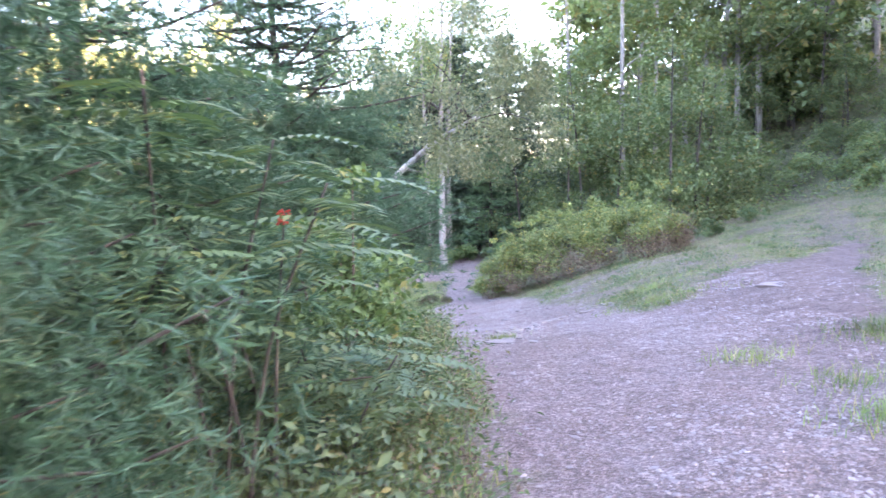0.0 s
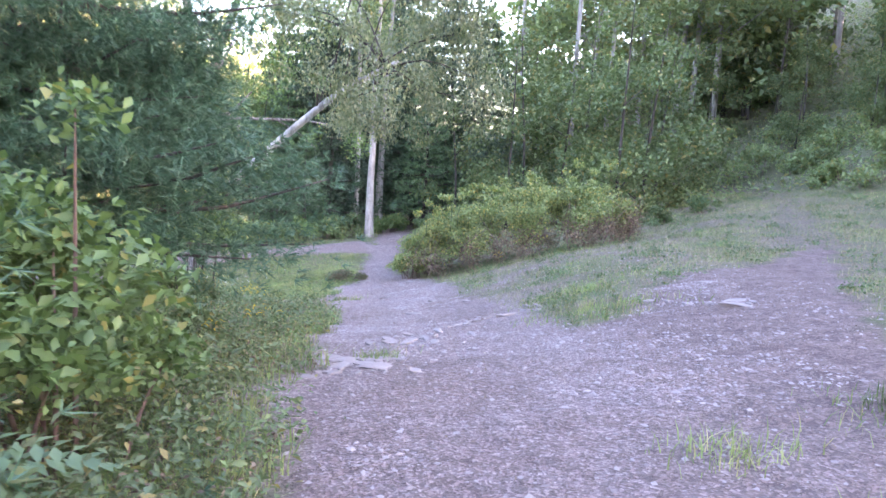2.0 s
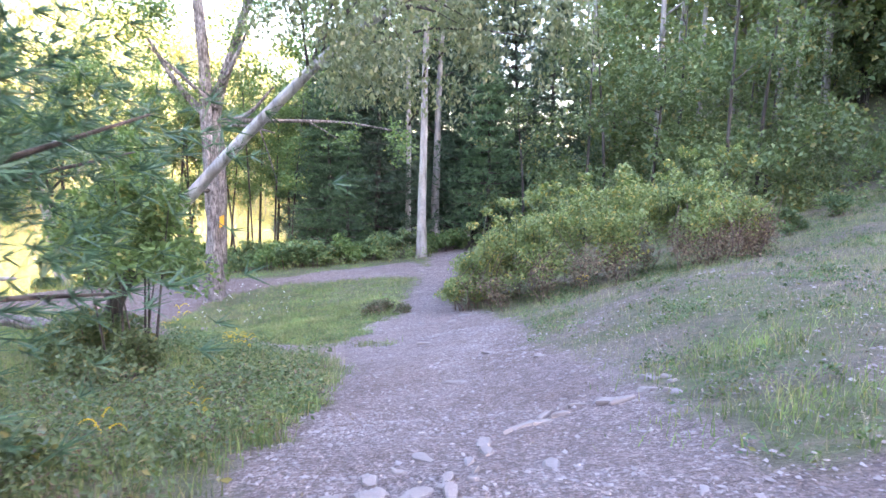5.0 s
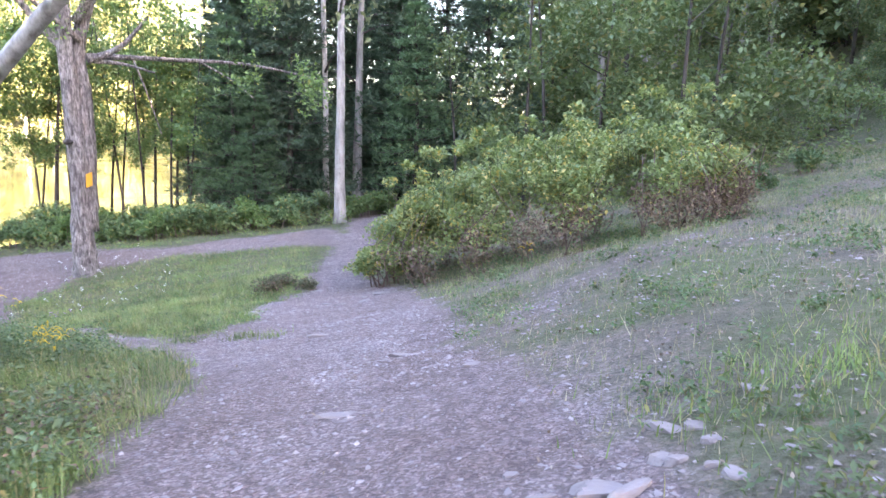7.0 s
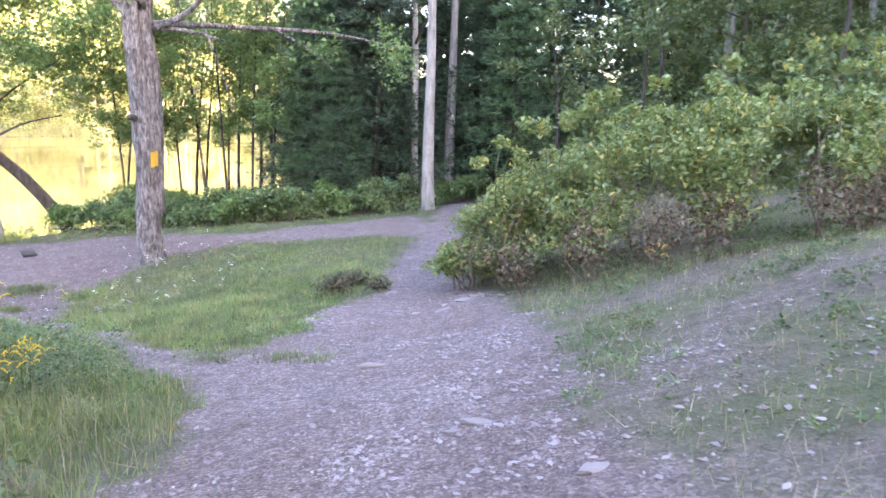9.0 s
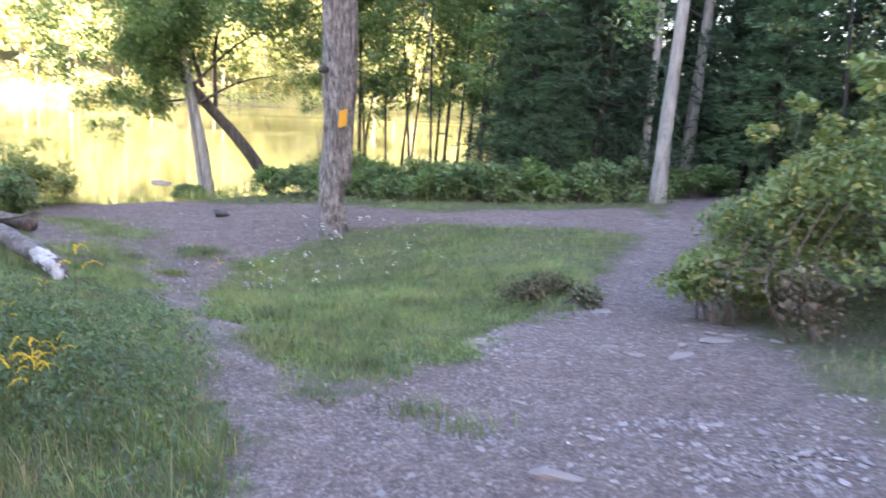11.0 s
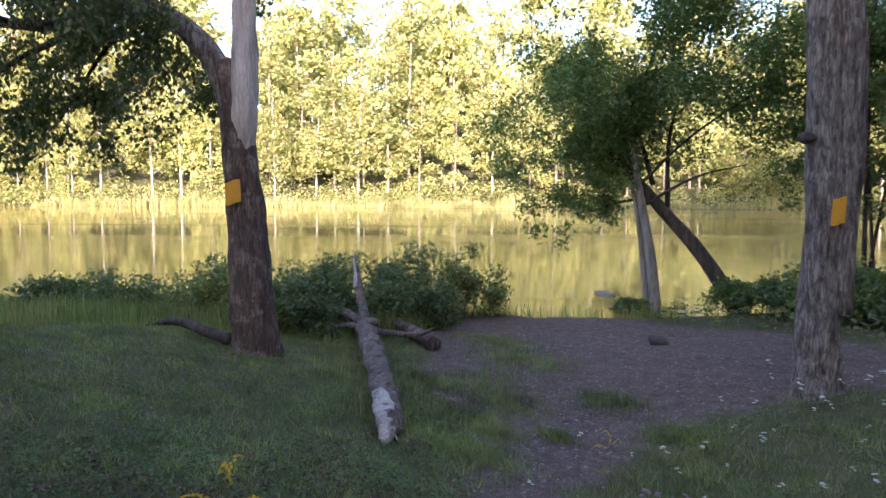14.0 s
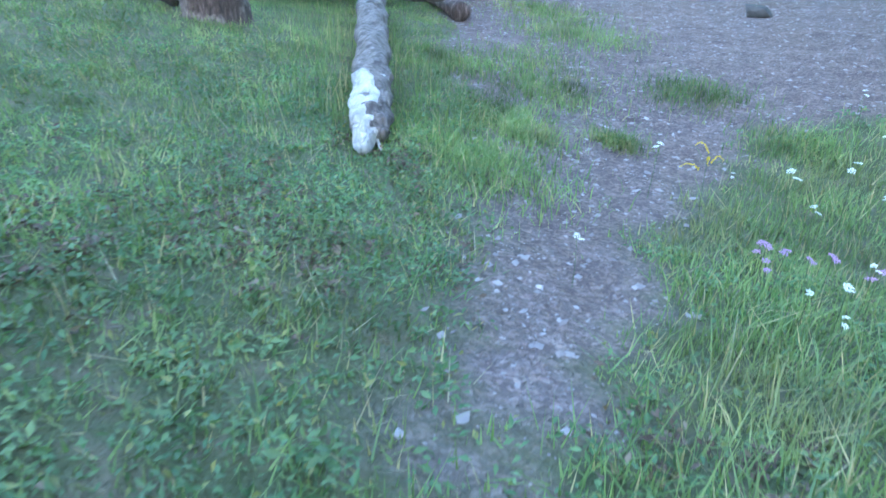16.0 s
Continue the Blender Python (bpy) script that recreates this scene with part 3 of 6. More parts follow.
def pine_tips(r, h, low, reach, whorls, per, tufts, under=1.0, over=1.0, split=0.34):
    """Branches and tuft places of a white pine at the origin."""
    limbs, places, dirs = [], [], []
    for k in range(whorls):
        f = k / max(1, whorls - 1)
        zc = low + (h - low) * f
        long = reach * (1 - 0.85 * f ** 1.3) * r.uniform(0.8, 1.15)
        for j in range(per):
            a = j * 2 * math.pi / per + k * 0.9 + r.uniform(-0.3, 0.3)
            ll = long * r.uniform(0.7, 1.1)
            rise = ll * r.uniform(-0.05, 0.22)
            end = np.array((math.cos(a) * ll, math.sin(a) * ll, zc + rise))
            mid = np.array((math.cos(a) * ll * 0.5, math.sin(a) * ll * 0.5, zc + rise * 0.2 - 0.04 * ll))
            limbs.append(limb([(0, 0, zc), mid, end], 0.012 * ll + 0.012, 0.005, 6))
            few = int(tufts * (under if f < split else over))
            t = r.uniform(0.15, 1.0, few) ** 0.75
            side = r.normal(0, 0.22, (few, 1)) * ll * (0.45 + 0.6 * t[:, None])
            across = np.array((-math.sin(a), math.cos(a), 0))
            p = np.array((0, 0, zc)) * (1 - t[:, None]) + end * t[:, None] + side * across + r.normal(0, 0.075 * ll, (few, 3)) * np.array((1, 1, 0.9))
            d = np.array((math.cos(a), math.sin(a), 0.35)) + np.sign(side) * across * 0.8
            places.append(p)
            dirs.append(d / np.linalg.norm(d, axis=1)[:, None])
    return limbs, (np.vstack(places), np.vstack(dirs))


def pine_tree(name, h, r0, low, reach, seed, label, mat, whorls=12, per=6, tufts=22, n_each=9, length=0.16, width=0.008, group="", under=1.0, over=1.0, split=0.34):
    r = np.random.default_rng(seed)
    ob = tagged(new(name), label, "tree", group)
    mesh_part("trunk", limb_mesh("trunk", [limb([(0, 0, -0.3), (0.02 * h, 0, h * 0.5), (0, 0.01 * h, h)], r0, 0.02, 10)], M_BARK_DARK, 8), ob)
    limbs, tips = pine_tips(r, h * 0.98, low, reach, whorls, per, tufts, under, over, split)
    for one in limbs:
        mesh_part("bough", limb_mesh("bough", [one], M_BARK_DARK, 5), ob)
    mesh_part("needles", needle_mesh("needles", tips, n_each, length, mat, seed, width), ob)
    return ob


def put(ob, x, y, turn=0.0, size=1.0, z=None, tall=1.0):
    ob.matrix_world = pose(x, y, ground_z(x, y) if z is None else z, 0, 0, turn) @ Matrix.Diagonal((size, size, size * tall, 1))
    return ob


def again(ob, x, y, turn, size=1.0, tall=1.0):
    m = pose(x, y, ground_z(x, y), 0, 0, turn) @ Matrix.Diagonal((size, size, size * tall, 1))
    made = copy_thing(ob, Matrix.Identity(4))
    made.matrix_basis = m
    return made


def marker_plate(x, y, z, turn, w, h, lean, label):
    """A thin square plate nailed to a trunk."""
    ob = new("trail_marker")
    ob.matrix_world = pose(x, y, z, 0, lean, turn)
    tagged(ob, label, "sign", "trail markers on trees")
    bm = bmesh.new()
    bmesh.ops.create_cube(bm, size=1)
    bmesh.ops.scale(bm, verts=bm.verts, vec=(w, 0.006, h))
    bmesh.ops.bevel(bm, geom=bm.edges[:], offset=0.002, segments=1)
    bmesh.ops.subdivide_edges(bm, edges=[e for e in bm.edges if abs(e.verts[0].co.x - e.verts[1].co.x) > w * 0.5], cuts=6)
    for v in bm.verts:
        v.co.y += 0.35 * v.co.x ** 2 / w
        v.co.z += 0.02 * math.sin(v.co.x / w * 4)
    part("plate", bm, M_YELLOW, ob)
    for s in (-1, 1):
        nail = bmesh.new()
        bmesh.ops.create_cone(nail, cap_ends=True, segments=8, radius1=0.006, radius2=0.005, depth=0.012, matrix=pose(0, -0.008, s * h * 0.42, 90))
        part("nail", nail, M_CHAR, ob)
    return ob


# the big tree between the two paths, with a yellow marker
def build_marked_tree():
    x, y = -5.45, 26.0
    ob = tree("marked_tree", x, y, "large grey-barked tree with forked stems beside the clearing", "tree")
    main = limb([(0.05, 0, -0.3), (0.02, 0, 0.5), (0.03, -0.03, 2.4), (-0.05, -0.1, 4.4), (-0.2, 0, 7.0), (-0.5, 0.2, 9.5)], 0.34, 0.12, 46, 0.55)
    main[1][:7] *= np.array((1.55, 1.42, 1.28, 1.17, 1.09, 1.04, 1.0))
    mesh_part("trunk", limb_mesh("trunk", [main], M_BARK, 36, 0.075), ob)
    mesh_part("stem", limb_mesh("stem", [limb([(0.10, 0.10, 1.0), (0.13, 0.14, 2.4), (0.14, 0.15, 4.0), (0.10, 0.15, 5.2), (0.6, 0.5, 7.2), (1.2, 0.6, 9.0)], 0.23, 0.10, 22)], M_BARK, 12), ob)
    for pts, r0 in (([(-0.02, 0, 4.9), (-0.8, -0.2, 5.8), (-1.5, -0.4, 7.0)], 0.12), ([(0.3, 0.1, 4.8), (1.0, 0.1, 5.1), (1.7, 0, 5.8)], 0.09),
                    ([(0.35, 0.1, 4.8), (1.0, 0.3, 4.75), (1.6, 0.5, 4.6)], 0.06), ([(0.1, 0, 5.6), (0.7, -0.2, 6.4), (1.2, -0.3, 7.4)], 0.10), ([(0.2, 0, 5.2), (-0.5, -0.8, 6.0), (-1.0, -1.6, 6.6)], 0.07),
                    ([(0.1, 0.2, 4.9), (1.6, 1.6, 5.0), (3.2, 3.0, 5.05), (5.0, 4.2, 4.8)], 0.07), ([(0.95, 1.0, 4.95), (1.2, 1.2, 4.1), (1.45, 1.3, 3.2)], 0.03), ([(2.2, 2.1, 5.0), (2.9, 2.4, 4.6), (3.5, 2.5, 4.1)], 0.025)):
        mesh_part("limb", limb_mesh("limb", [limb(pts, r0, r0 * 0.3, 10)], M_BARK, 8), ob)
    knob = bmesh.new()
    bmesh.ops.create_icosphere(knob, subdivisions=2, radius=0.09, matrix=Matrix.Translation((-0.08, -0.27, 3.02)) @ Matrix.Diagonal((1.2, 1.0, 0.8, 1)))
    part("knot", knob, M_BARK_DARK, ob, "dark knot", True)
    r = np.random.default_rng(5)
    lobes = np.vstack([scatter_lobes(r, 20, (-0.3, 0, 7.8), (3.0, 2.6, 1.8), 0.75), scatter_lobes(r, 14, (3.0, 1.0, 8.0), (2.6, 2.0, 2.2), 0.7)])
    lobes = np.vstack([lobes, scatter_lobes(r, 4, (1.6, 0, 6.0), (0.7, 0.6, 0.4), 0.45), scatter_lobes(r, 9, (4.0, 1.2, 4.5), (1.7, 0.9, 0.5), 0.5)])
    mesh_part("crown", leaf_mesh("crown", lobes, 15000, 0.11, M_LEAF, 6, 0.35, 1.6), ob)
    marker_plate(x + 0.325, y - 0.235, -0.62, 58, 0.155, 0.30, 2, "yellow trail marker plate nailed to grey trunk")


def build_split_tree():
    x, y = -9.75, 20.5
    ob = tree("split_tree", x, y, "half-dead tree with peeling bark and bare split top", "tree", z=ground_z(x, y) - 0.05)
    trunk = limb([(0.05, 0.1, -0.3), (0.03, 0.06, 0.4), (-0.02, 0, 1.6), (-0.12, -0.05, 2.8), (-0.26, -0.14, 3.75)], 0.36, 0.17, 26, 0.75)
    trunk[1][:4] *= np.array((1.3, 1.15, 1.05, 1.0))
    mesh_part("trunk", limb_mesh("trunk", [trunk], M_BARK_RED, 18, 0.07), ob)
    spar = bend([(0.03, -0.02, 2.45), (0.0, -0.01, 2.9), (-0.02, 0.0, 3.5), (-0.02, 0.03, 4.4), (0.0, 0.05, 5.6), (-0.05, 0.1, 7.0)], 30)
    mesh_part("bare_spar", limb_mesh("bare_spar", [(spar, np.interp(np.linspace(0, 1, 30), [0, 0.1, 0.22, 0.4, 1], [0.03, 0.10, 0.165, 0.17, 0.09]))], M_BARE_WOOD, 20, 0.07), ob, "bleached bare wood")
    live = limb([(-0.13, -0.06, 2.6), (-0.24, -0.13, 3.3), (-0.44, -0.34, 3.9), (-0.75, -0.75, 4.35), (-1.0, -1.2, 4.45), (-1.3, -1.9, 4.2), (-1.6, -2.7, 4.2)], 0.20, 0.06, 20)
    mesh_part("limb", limb_mesh("limb", [live], M_BARK, 10), ob)
    for pts in ([(-0.9, -1.0, 4.4), (-1.0, -1.4, 4.0), (-1.1, -2.0, 3.0)], [(-1.2, -1.7, 4.15), (-1.5, -2.6, 3.6), (-1.8, -3.4, 2.6)], [(-0.8, -0.7, 4.4), (-0.9, -1.2, 5.2), (-1.2, -2.2, 5.8)],
                [(-1.5, -2.5, 4.2), (-1.7, -3.4, 4.4), (-2.0, -4.2, 3.9)]):
        mesh_part("limb", limb_mesh("limb", [limb(pts, 0.05, 0.012, 9)], M_BARK_DARK, 6), ob)
    r = np.random.default_rng(9)
    lobes = np.vstack([scatter_lobes(r, 42, (-0.8, -2.1, 4.1), (1.0, 1.8, 1.1), 0.44), scatter_lobes(r, 12, (-0.7, -2.6, 3.0), (0.7, 1.1, 0.5), 0.3), scatter_lobes(r, 5, (-1.0, -1.6, 5.6), (0.6, 1.0, 0.5), 0.5)])
    mesh_part("crown", leaf_mesh("crown", lobes, 25000, 0.085, M_LEAF_SHADE, 10, 0.25, 2.4, droop=0.7), ob)
    root = new("dead_branch")
    root.matrix_world = pose(-10.6, 19.95, ground_z(-10.6, 19.95))
    tagged(root, "dark rotting branch lying in grass by the split tree", "log")
    mesh_part("wood", limb_mesh("wood", [limb([(-1.0, -0.4, -0.03), (-0.6, -0.18, 0.09), (-0.1, -0.02, 0.13), (0.35, 0.1, 0.10), (0.75, 0.3, 0.04)], 0.035, 0.085, 16)], M_BARK_DARK, 9, 0.12), root)
    marker_plate(x + 0.17, y - 0.235, -0.46, 38, 0.23, 0.28, -3, "yellow trail marker plate nailed to peeling trunk")


def build_leaning_birch():
    x, y = -3.75, 16.3
    ob = tree("leaning_birch", x, y, "pale birch leaning far over the trail with drooping leaves", "tree")
    z = ground_z(x, y)
    pts = [(-3.75, 16.3, z - 0.3), (-3.4, 16.25, -0.85), (-2.6, 16.2, 0.22), (-1.55, 15.85, 1.25), (-0.43, 15.4, 2.2), (0.25, 15.05, 2.62), (0.8, 14.8, 2.9)]
    pts = [(a - x, b - y, c - z + 0.02) for a, b, c in pts]
    trunk = limb(pts, 0.112, 0.04, 34, 0.9)
    mesh_part("trunk", limb_mesh("trunk", [trunk], M_BIRCH, 12, 0.04), ob)
    # flared collar; its dark colour paints the shade on the lower trunk
    mesh_part("root_collar", limb_mesh("root_collar", [(trunk[0][:12], trunk[1][:12] * np.linspace(1.2, 1.03, 12))], M_BARK_DARK, 12, 0.06), ob, "root collar and lower bark darkened for shade")
    r = np.random.default_rng(12)
    tip = np.array((0.75 - x, 14.9 - y, 2.75 - z))
    lobes = []
    for k in range(58):
        a, u = r.uniform(0, 6.28), r.uniform(0, 1) ** 0.6
        c = tip + np.array((math.cos(a) * 2.15 * u - 0.25, math.sin(a) * 1.6 * u, r.uniform(-0.95, 2.2) * (1.15 - 0.55 * u)))
        s = r.uniform(0.25, 0.46)
        lobes.append((*c, s, s, s * r.uniform(0.9, 1.7)))
        if k < 16:
            start = trunk[0][r.integers(20, 33)]
            mesh_part("limb", limb_mesh("limb", [limb([start, (start + c) / 2 + np.array((0, 0, 0.25)), c], 0.022, 0.005, 7)], M_BARK_DARK, 5), ob)
    mesh_part("crown", leaf_mesh("crown", lobes, 27000, 0.064, M_LEAF_BIRCH, 13, 0.3, 3.0, droop=0.8), ob)


def build_birch_group():
    for x, y, r0, top, lab in ((0.02, 30.55, 0.19, (0.15, 0.1), "pale straight birch trunk at the trail side"), (-0.62, 33.0, 0.13, (-0.1, 0.2), "slim grey birch trunk among dark pines"),
                               (0.33, 34.8, 0.22, (0.25, 0), "thick grey trunk among dark pines")):
        ob = tree("birch_tree", x, y, lab, "tree", "birches at the trail")
        h = 13.0
        trunk = limb([(0.0, 0, -0.2), (0.02, 0, 2.5), (top[0] * 0.5, top[1] * 0.5, 7), (top[0] * 2, top[1] * 2, h)], r0, 0.05, 20, 0.8)
        trunk[1][:3] *= np.array((1.3, 1.12, 1.0))
        mesh_part("trunk", limb_mesh("trunk", [trunk], M_GREY_STEM if r0 > 0.2 else M_BIRCH_GREY, 12, 0.06), ob)
        r = np.random.default_rng(int(r0 * 100))
        for k in range(5):
            a = r.uniform(0, 6.28)
            zb = r.uniform(3.5, 8)
            mesh_part("limb", limb_mesh("limb", [limb([(0, 0, zb), (math.cos(a) * 0.8, math.sin(a) * 0.8, zb + 0.4), (math.cos(a) * 1.8, math.sin(a) * 1.8, zb + 0.5)], 0.045, 0.01, 8)], M_BARK_DARK, 6), ob)
        lobes = scatter_lobes(r, 12, (0, 0, 9.5), (2.2, 2.2, 2.4), 0.8)
        mesh_part("crown", leaf_mesh("crown", lobes, 3500, 0.13, M_LEAF_HAZY, 20, 0.3, 1.5), ob)


def build_shore_trees():
    ob = tree("twin_stem_tree", -12.6, 31.2, "two slim pale stems growing together at the pond edge", "tree")
    a = limb([(0.12, 0.05, -0.2), (-0.12, 0, 1.6), (-0.5, -0.08, 3.4), (-1.1, -0.15, 6)], 0.16, 0.05, 16)
    b = limb([(-0.14, 0.05, -0.2), (-0.36, 0, 1.4), (-0.62, -0.05, 3.0), (-1.5, 0, 5.4)], 0.10, 0.03, 16)
    mesh_part("stem", limb_mesh("stem", [a], M_GREY_STEM, 10), ob)
    mesh_part("stem", limb_mesh("stem", [b], M_GREY_STEM, 10), ob)
    for pts in ([(-0.5, -0.08, 3.4), (0.3, 0.8, 4.6), (1.2, 1.9, 5.6)], [(-0.7, -0.1, 4.2), (-1.3, -0.8, 5.2), (-2.0, -1.6, 6.0)], [(-0.9, -0.1, 5.2), (-0.5, 0.2, 6.4), (0.0, 0.3, 7.6)], [(-0.4, -0.05, 2.9), (0.5, 0.7, 3.6), (1.4, 1.4, 3.9)]):
        mesh_part("limb", limb_mesh("limb", [limb(pts, 0.05, 0.012, 9)], M_BARK_DARK, 6), ob)
    r = np.random.default_rng(31)
    lobes = np.vstack([scatter_lobes(r, 22, (-1.2, 0.3, 5.0), (2.3, 2.0, 1.3), 0.75), scatter_lobes(r, 8, (-2.6, 0.5, 3.4), (1.3, 1.0, 0.8), 0.5), scatter_lobes(r, 4, (-3.2, 0.2, 2.0), (0.7, 0.6, 0.4), 0.32), scatter_lobes(r, 14, (0.2, 0.4, 6.6), (3.2, 2.4, 1.4), 0.75), scatter_lobes(r, 16, (1.3, 2.0, 5.6), (1.5, 2.0, 1.6), 0.7), scatter_lobes(r, 14, (0.0, 0.0, 6.6), (2.0, 2.5, 1.8), 0.8), scatter_lobes(r, 12, (-1.8, -1.5, 5.8), (1.5, 1.8, 1.4), 0.65)])
    mesh_part("crown", leaf_mesh("crown", lobes, 44000, 0.12, M_LEAF, 32, 0.3, 1.7), ob)
    ob = tree("leaning_dark_tree", -11.2, 32.8, "dark trunk leaning out over the pond water", "tree")
    t = limb([(0.15, 0.1, -0.3), (-0.3, -0.2, 0.6), (-0.95, -0.7, 1.8), (-1.65, -1.2, 2.75), (-2.35, -1.7, 3.7), (-2.9, -2.1, 4.5), (-3.6, -2.5, 5.8)], 0.22, 0.07, 24)
    mesh_part("trunk", limb_mesh("trunk", [t], M_BARK_DARK, 12), ob)
    for p in ([(-1.5, -1.1, 2.75), (-1.6, -1.0, 4.4), (-1.3, -0.9, 5.8)], [(-2.05, -1.5, 3.7), (-3.1, -1.7, 4.2), (-4.3, -1.9, 4.1)], [(-1.2, -0.9, 2.3), (-2.2, -1.2, 2.9), (-3.4, -1.5, 2.7)], [(-1.8, -1.3, 3.3), (-2.4, -1.2, 4.5), (-3.4, -1.0, 5.2)]):
        mesh_part("limb", limb_mesh("limb", [limb(p, 0.07, 0.02, 9)], M_BARK_DARK, 7), ob)
    lobes = np.vstack([scatter_lobes(r, 22, (-2.6, -1.6, 5.4), (2.4, 1.6, 1.1), 0.7), scatter_lobes(r, 12, (-3.6, -1.6, 3.9), (1.5, 1.0, 0.8), 0.5), scatter_lobes(r, 9, (-4.4, -1.8, 2.6), (1.4, 0.9, 0.6), 0.36), scatter_lobes(r, 12, (-5.4, -2.4, 3.9), (1.4, 1.2, 0.9), 0.45)])
    mesh_part("crown", leaf_mesh("crown", lobes, 23000, 0.115, M_LEAF, 33, 0.3, 1.7), ob)
    spots = [(-9.3, 33.2, 0.10, 0.5), (-8.9, 33.6, 0.07, -0.3), (-10.4, 34.4, 0.05, 0.9), (-10.0, 33.9, 0.045, -0.6), (-6.6, 34.6, 0.07, 0.2), (-6.0, 35.0, 0.06, 0.35), (-5.3, 34.3, 0.065, -0.2),
             (-7.2, 33.6, 0.05, -0.9), (-4.5, 35.2, 0.06, 0.1), (-7.9, 35.0, 0.05, 0.6), (-9.6, 34.8, 0.05, 1.1), (-6.4, 33.2, 0.045, -0.5), (-5.6, 33.0, 0.05, 0.3), (-4.9, 32.6, 0.045, 0.5), (-8.3, 34.2, 0.05, -0.4), (-8.5, 35.6, 0.06, 0.7), (-9.0, 34.3, 0.05, -0.9), (-7.6, 36.4, 0.06, 0.2)]
    for k, (x, y, r0, lean) in enumerate(spots):
        ob = tree("slender_tree", x, y, "slender dark-stemmed young tree by the pond", "tree", "young trees at the shore")
        rr = np.random.default_rng(40 + k)
        h = rr.uniform(6, 8)
        mesh_part("trunk", limb_mesh("trunk", [limb([(0, 0, -0.2), (lean * 0.3, 0, h * 0.35), (lean, 0.2, h)], r0, 0.015, 12)], M_BARK_DARK, 7), ob)
        lobes = np.vstack([scatter_lobes(rr, 11, (lean * 0.6, 0, h * 0.72), (1.2, 1.1, 1.6), 0.55), scatter_lobes(rr, 7, (lean * 0.3, 0, h * 0.42), (1.2, 1.0, 0.7), 0.34)])
        mesh_part("crown", leaf_mesh("crown", lobes, 4600, 0.11, M_LEAF, 60 + k, 0.40, 1.8), ob)


build_marked_tree()
build_split_tree()
build_leaning_birch()
build_birch_group()
build_shore_trees()


# ---- dark pines behind the shrubs, near pines by the trail ----
def build_pines():
    dark = pine_tree("pine_tree", 9.0, 0.13, 0.6, 2.3, 71, "dense dark green pine behind the shrubs", M_NEEDLE_DARK, 20, 7, 36, 6, 0.27, 0.020, "dark pines", 1.1, 0.9)
    put(dark, -1.9, 33.2, 10)
    for x, y, s, t in ((-3.4, 34.0, 0.95, 80), (-2.6, 35.8, 1.1, 150), (1.9, 35.5, 1.05, 220), (-0.4, 37.0, 1.2, 300), (3.4, 36.5, 1.2, 40), (-4.4, 36.6, 1.0, 190), (1.0, 39.5, 1.3, 75), (5.0, 35.0, 1.0, 130)):
        again(dark, x, y, t, s)
    soft = pine_tree("pine_tree", 7.5, 0.11, 0.9, 2.0, 74, "soft green young pine at the clearing's edge", M_NEEDLE_MID, 16, 6, 34, 6, 0.24, 0.016, "dark pines", 0.8, 0.9)
    put(soft, -3.5, 32.2, 15, 0.85)
    for x, y, s, t in ((-2.6, 31.8, 0.6, 200), (2.3, 33.6, 0.9, 60)):
        again(soft, x, y, t, s)
    near = pine_tree("white_pine", 5.6, 0.10, 0.35, 1.95, 72, "soft-needled white pine beside the trail", M_NEEDLE, 15, 8, 88, 10, 0.13, 0.0050, "white pines at the trail", 2.1, 0.5, 0.48)
    put(near, -2.45, 4.3, 25)
    again(near, -2.5, 1.9, 100, 0.9)
    again(near, -1.75, 1.25, 40, 0.58)
    high = pine_tree("white_pine", 6.2, 0.10, 1.38, 2.25, 73, "soft-needled white pine reaching over the verge", M_NEEDLE, 20, 9, 118, 10, 0.125, 0.0050, "white pines at the trail", 1.9, 0.4, 0.42)
    put(high, -2.15, 8.9, 60)


build_pines()


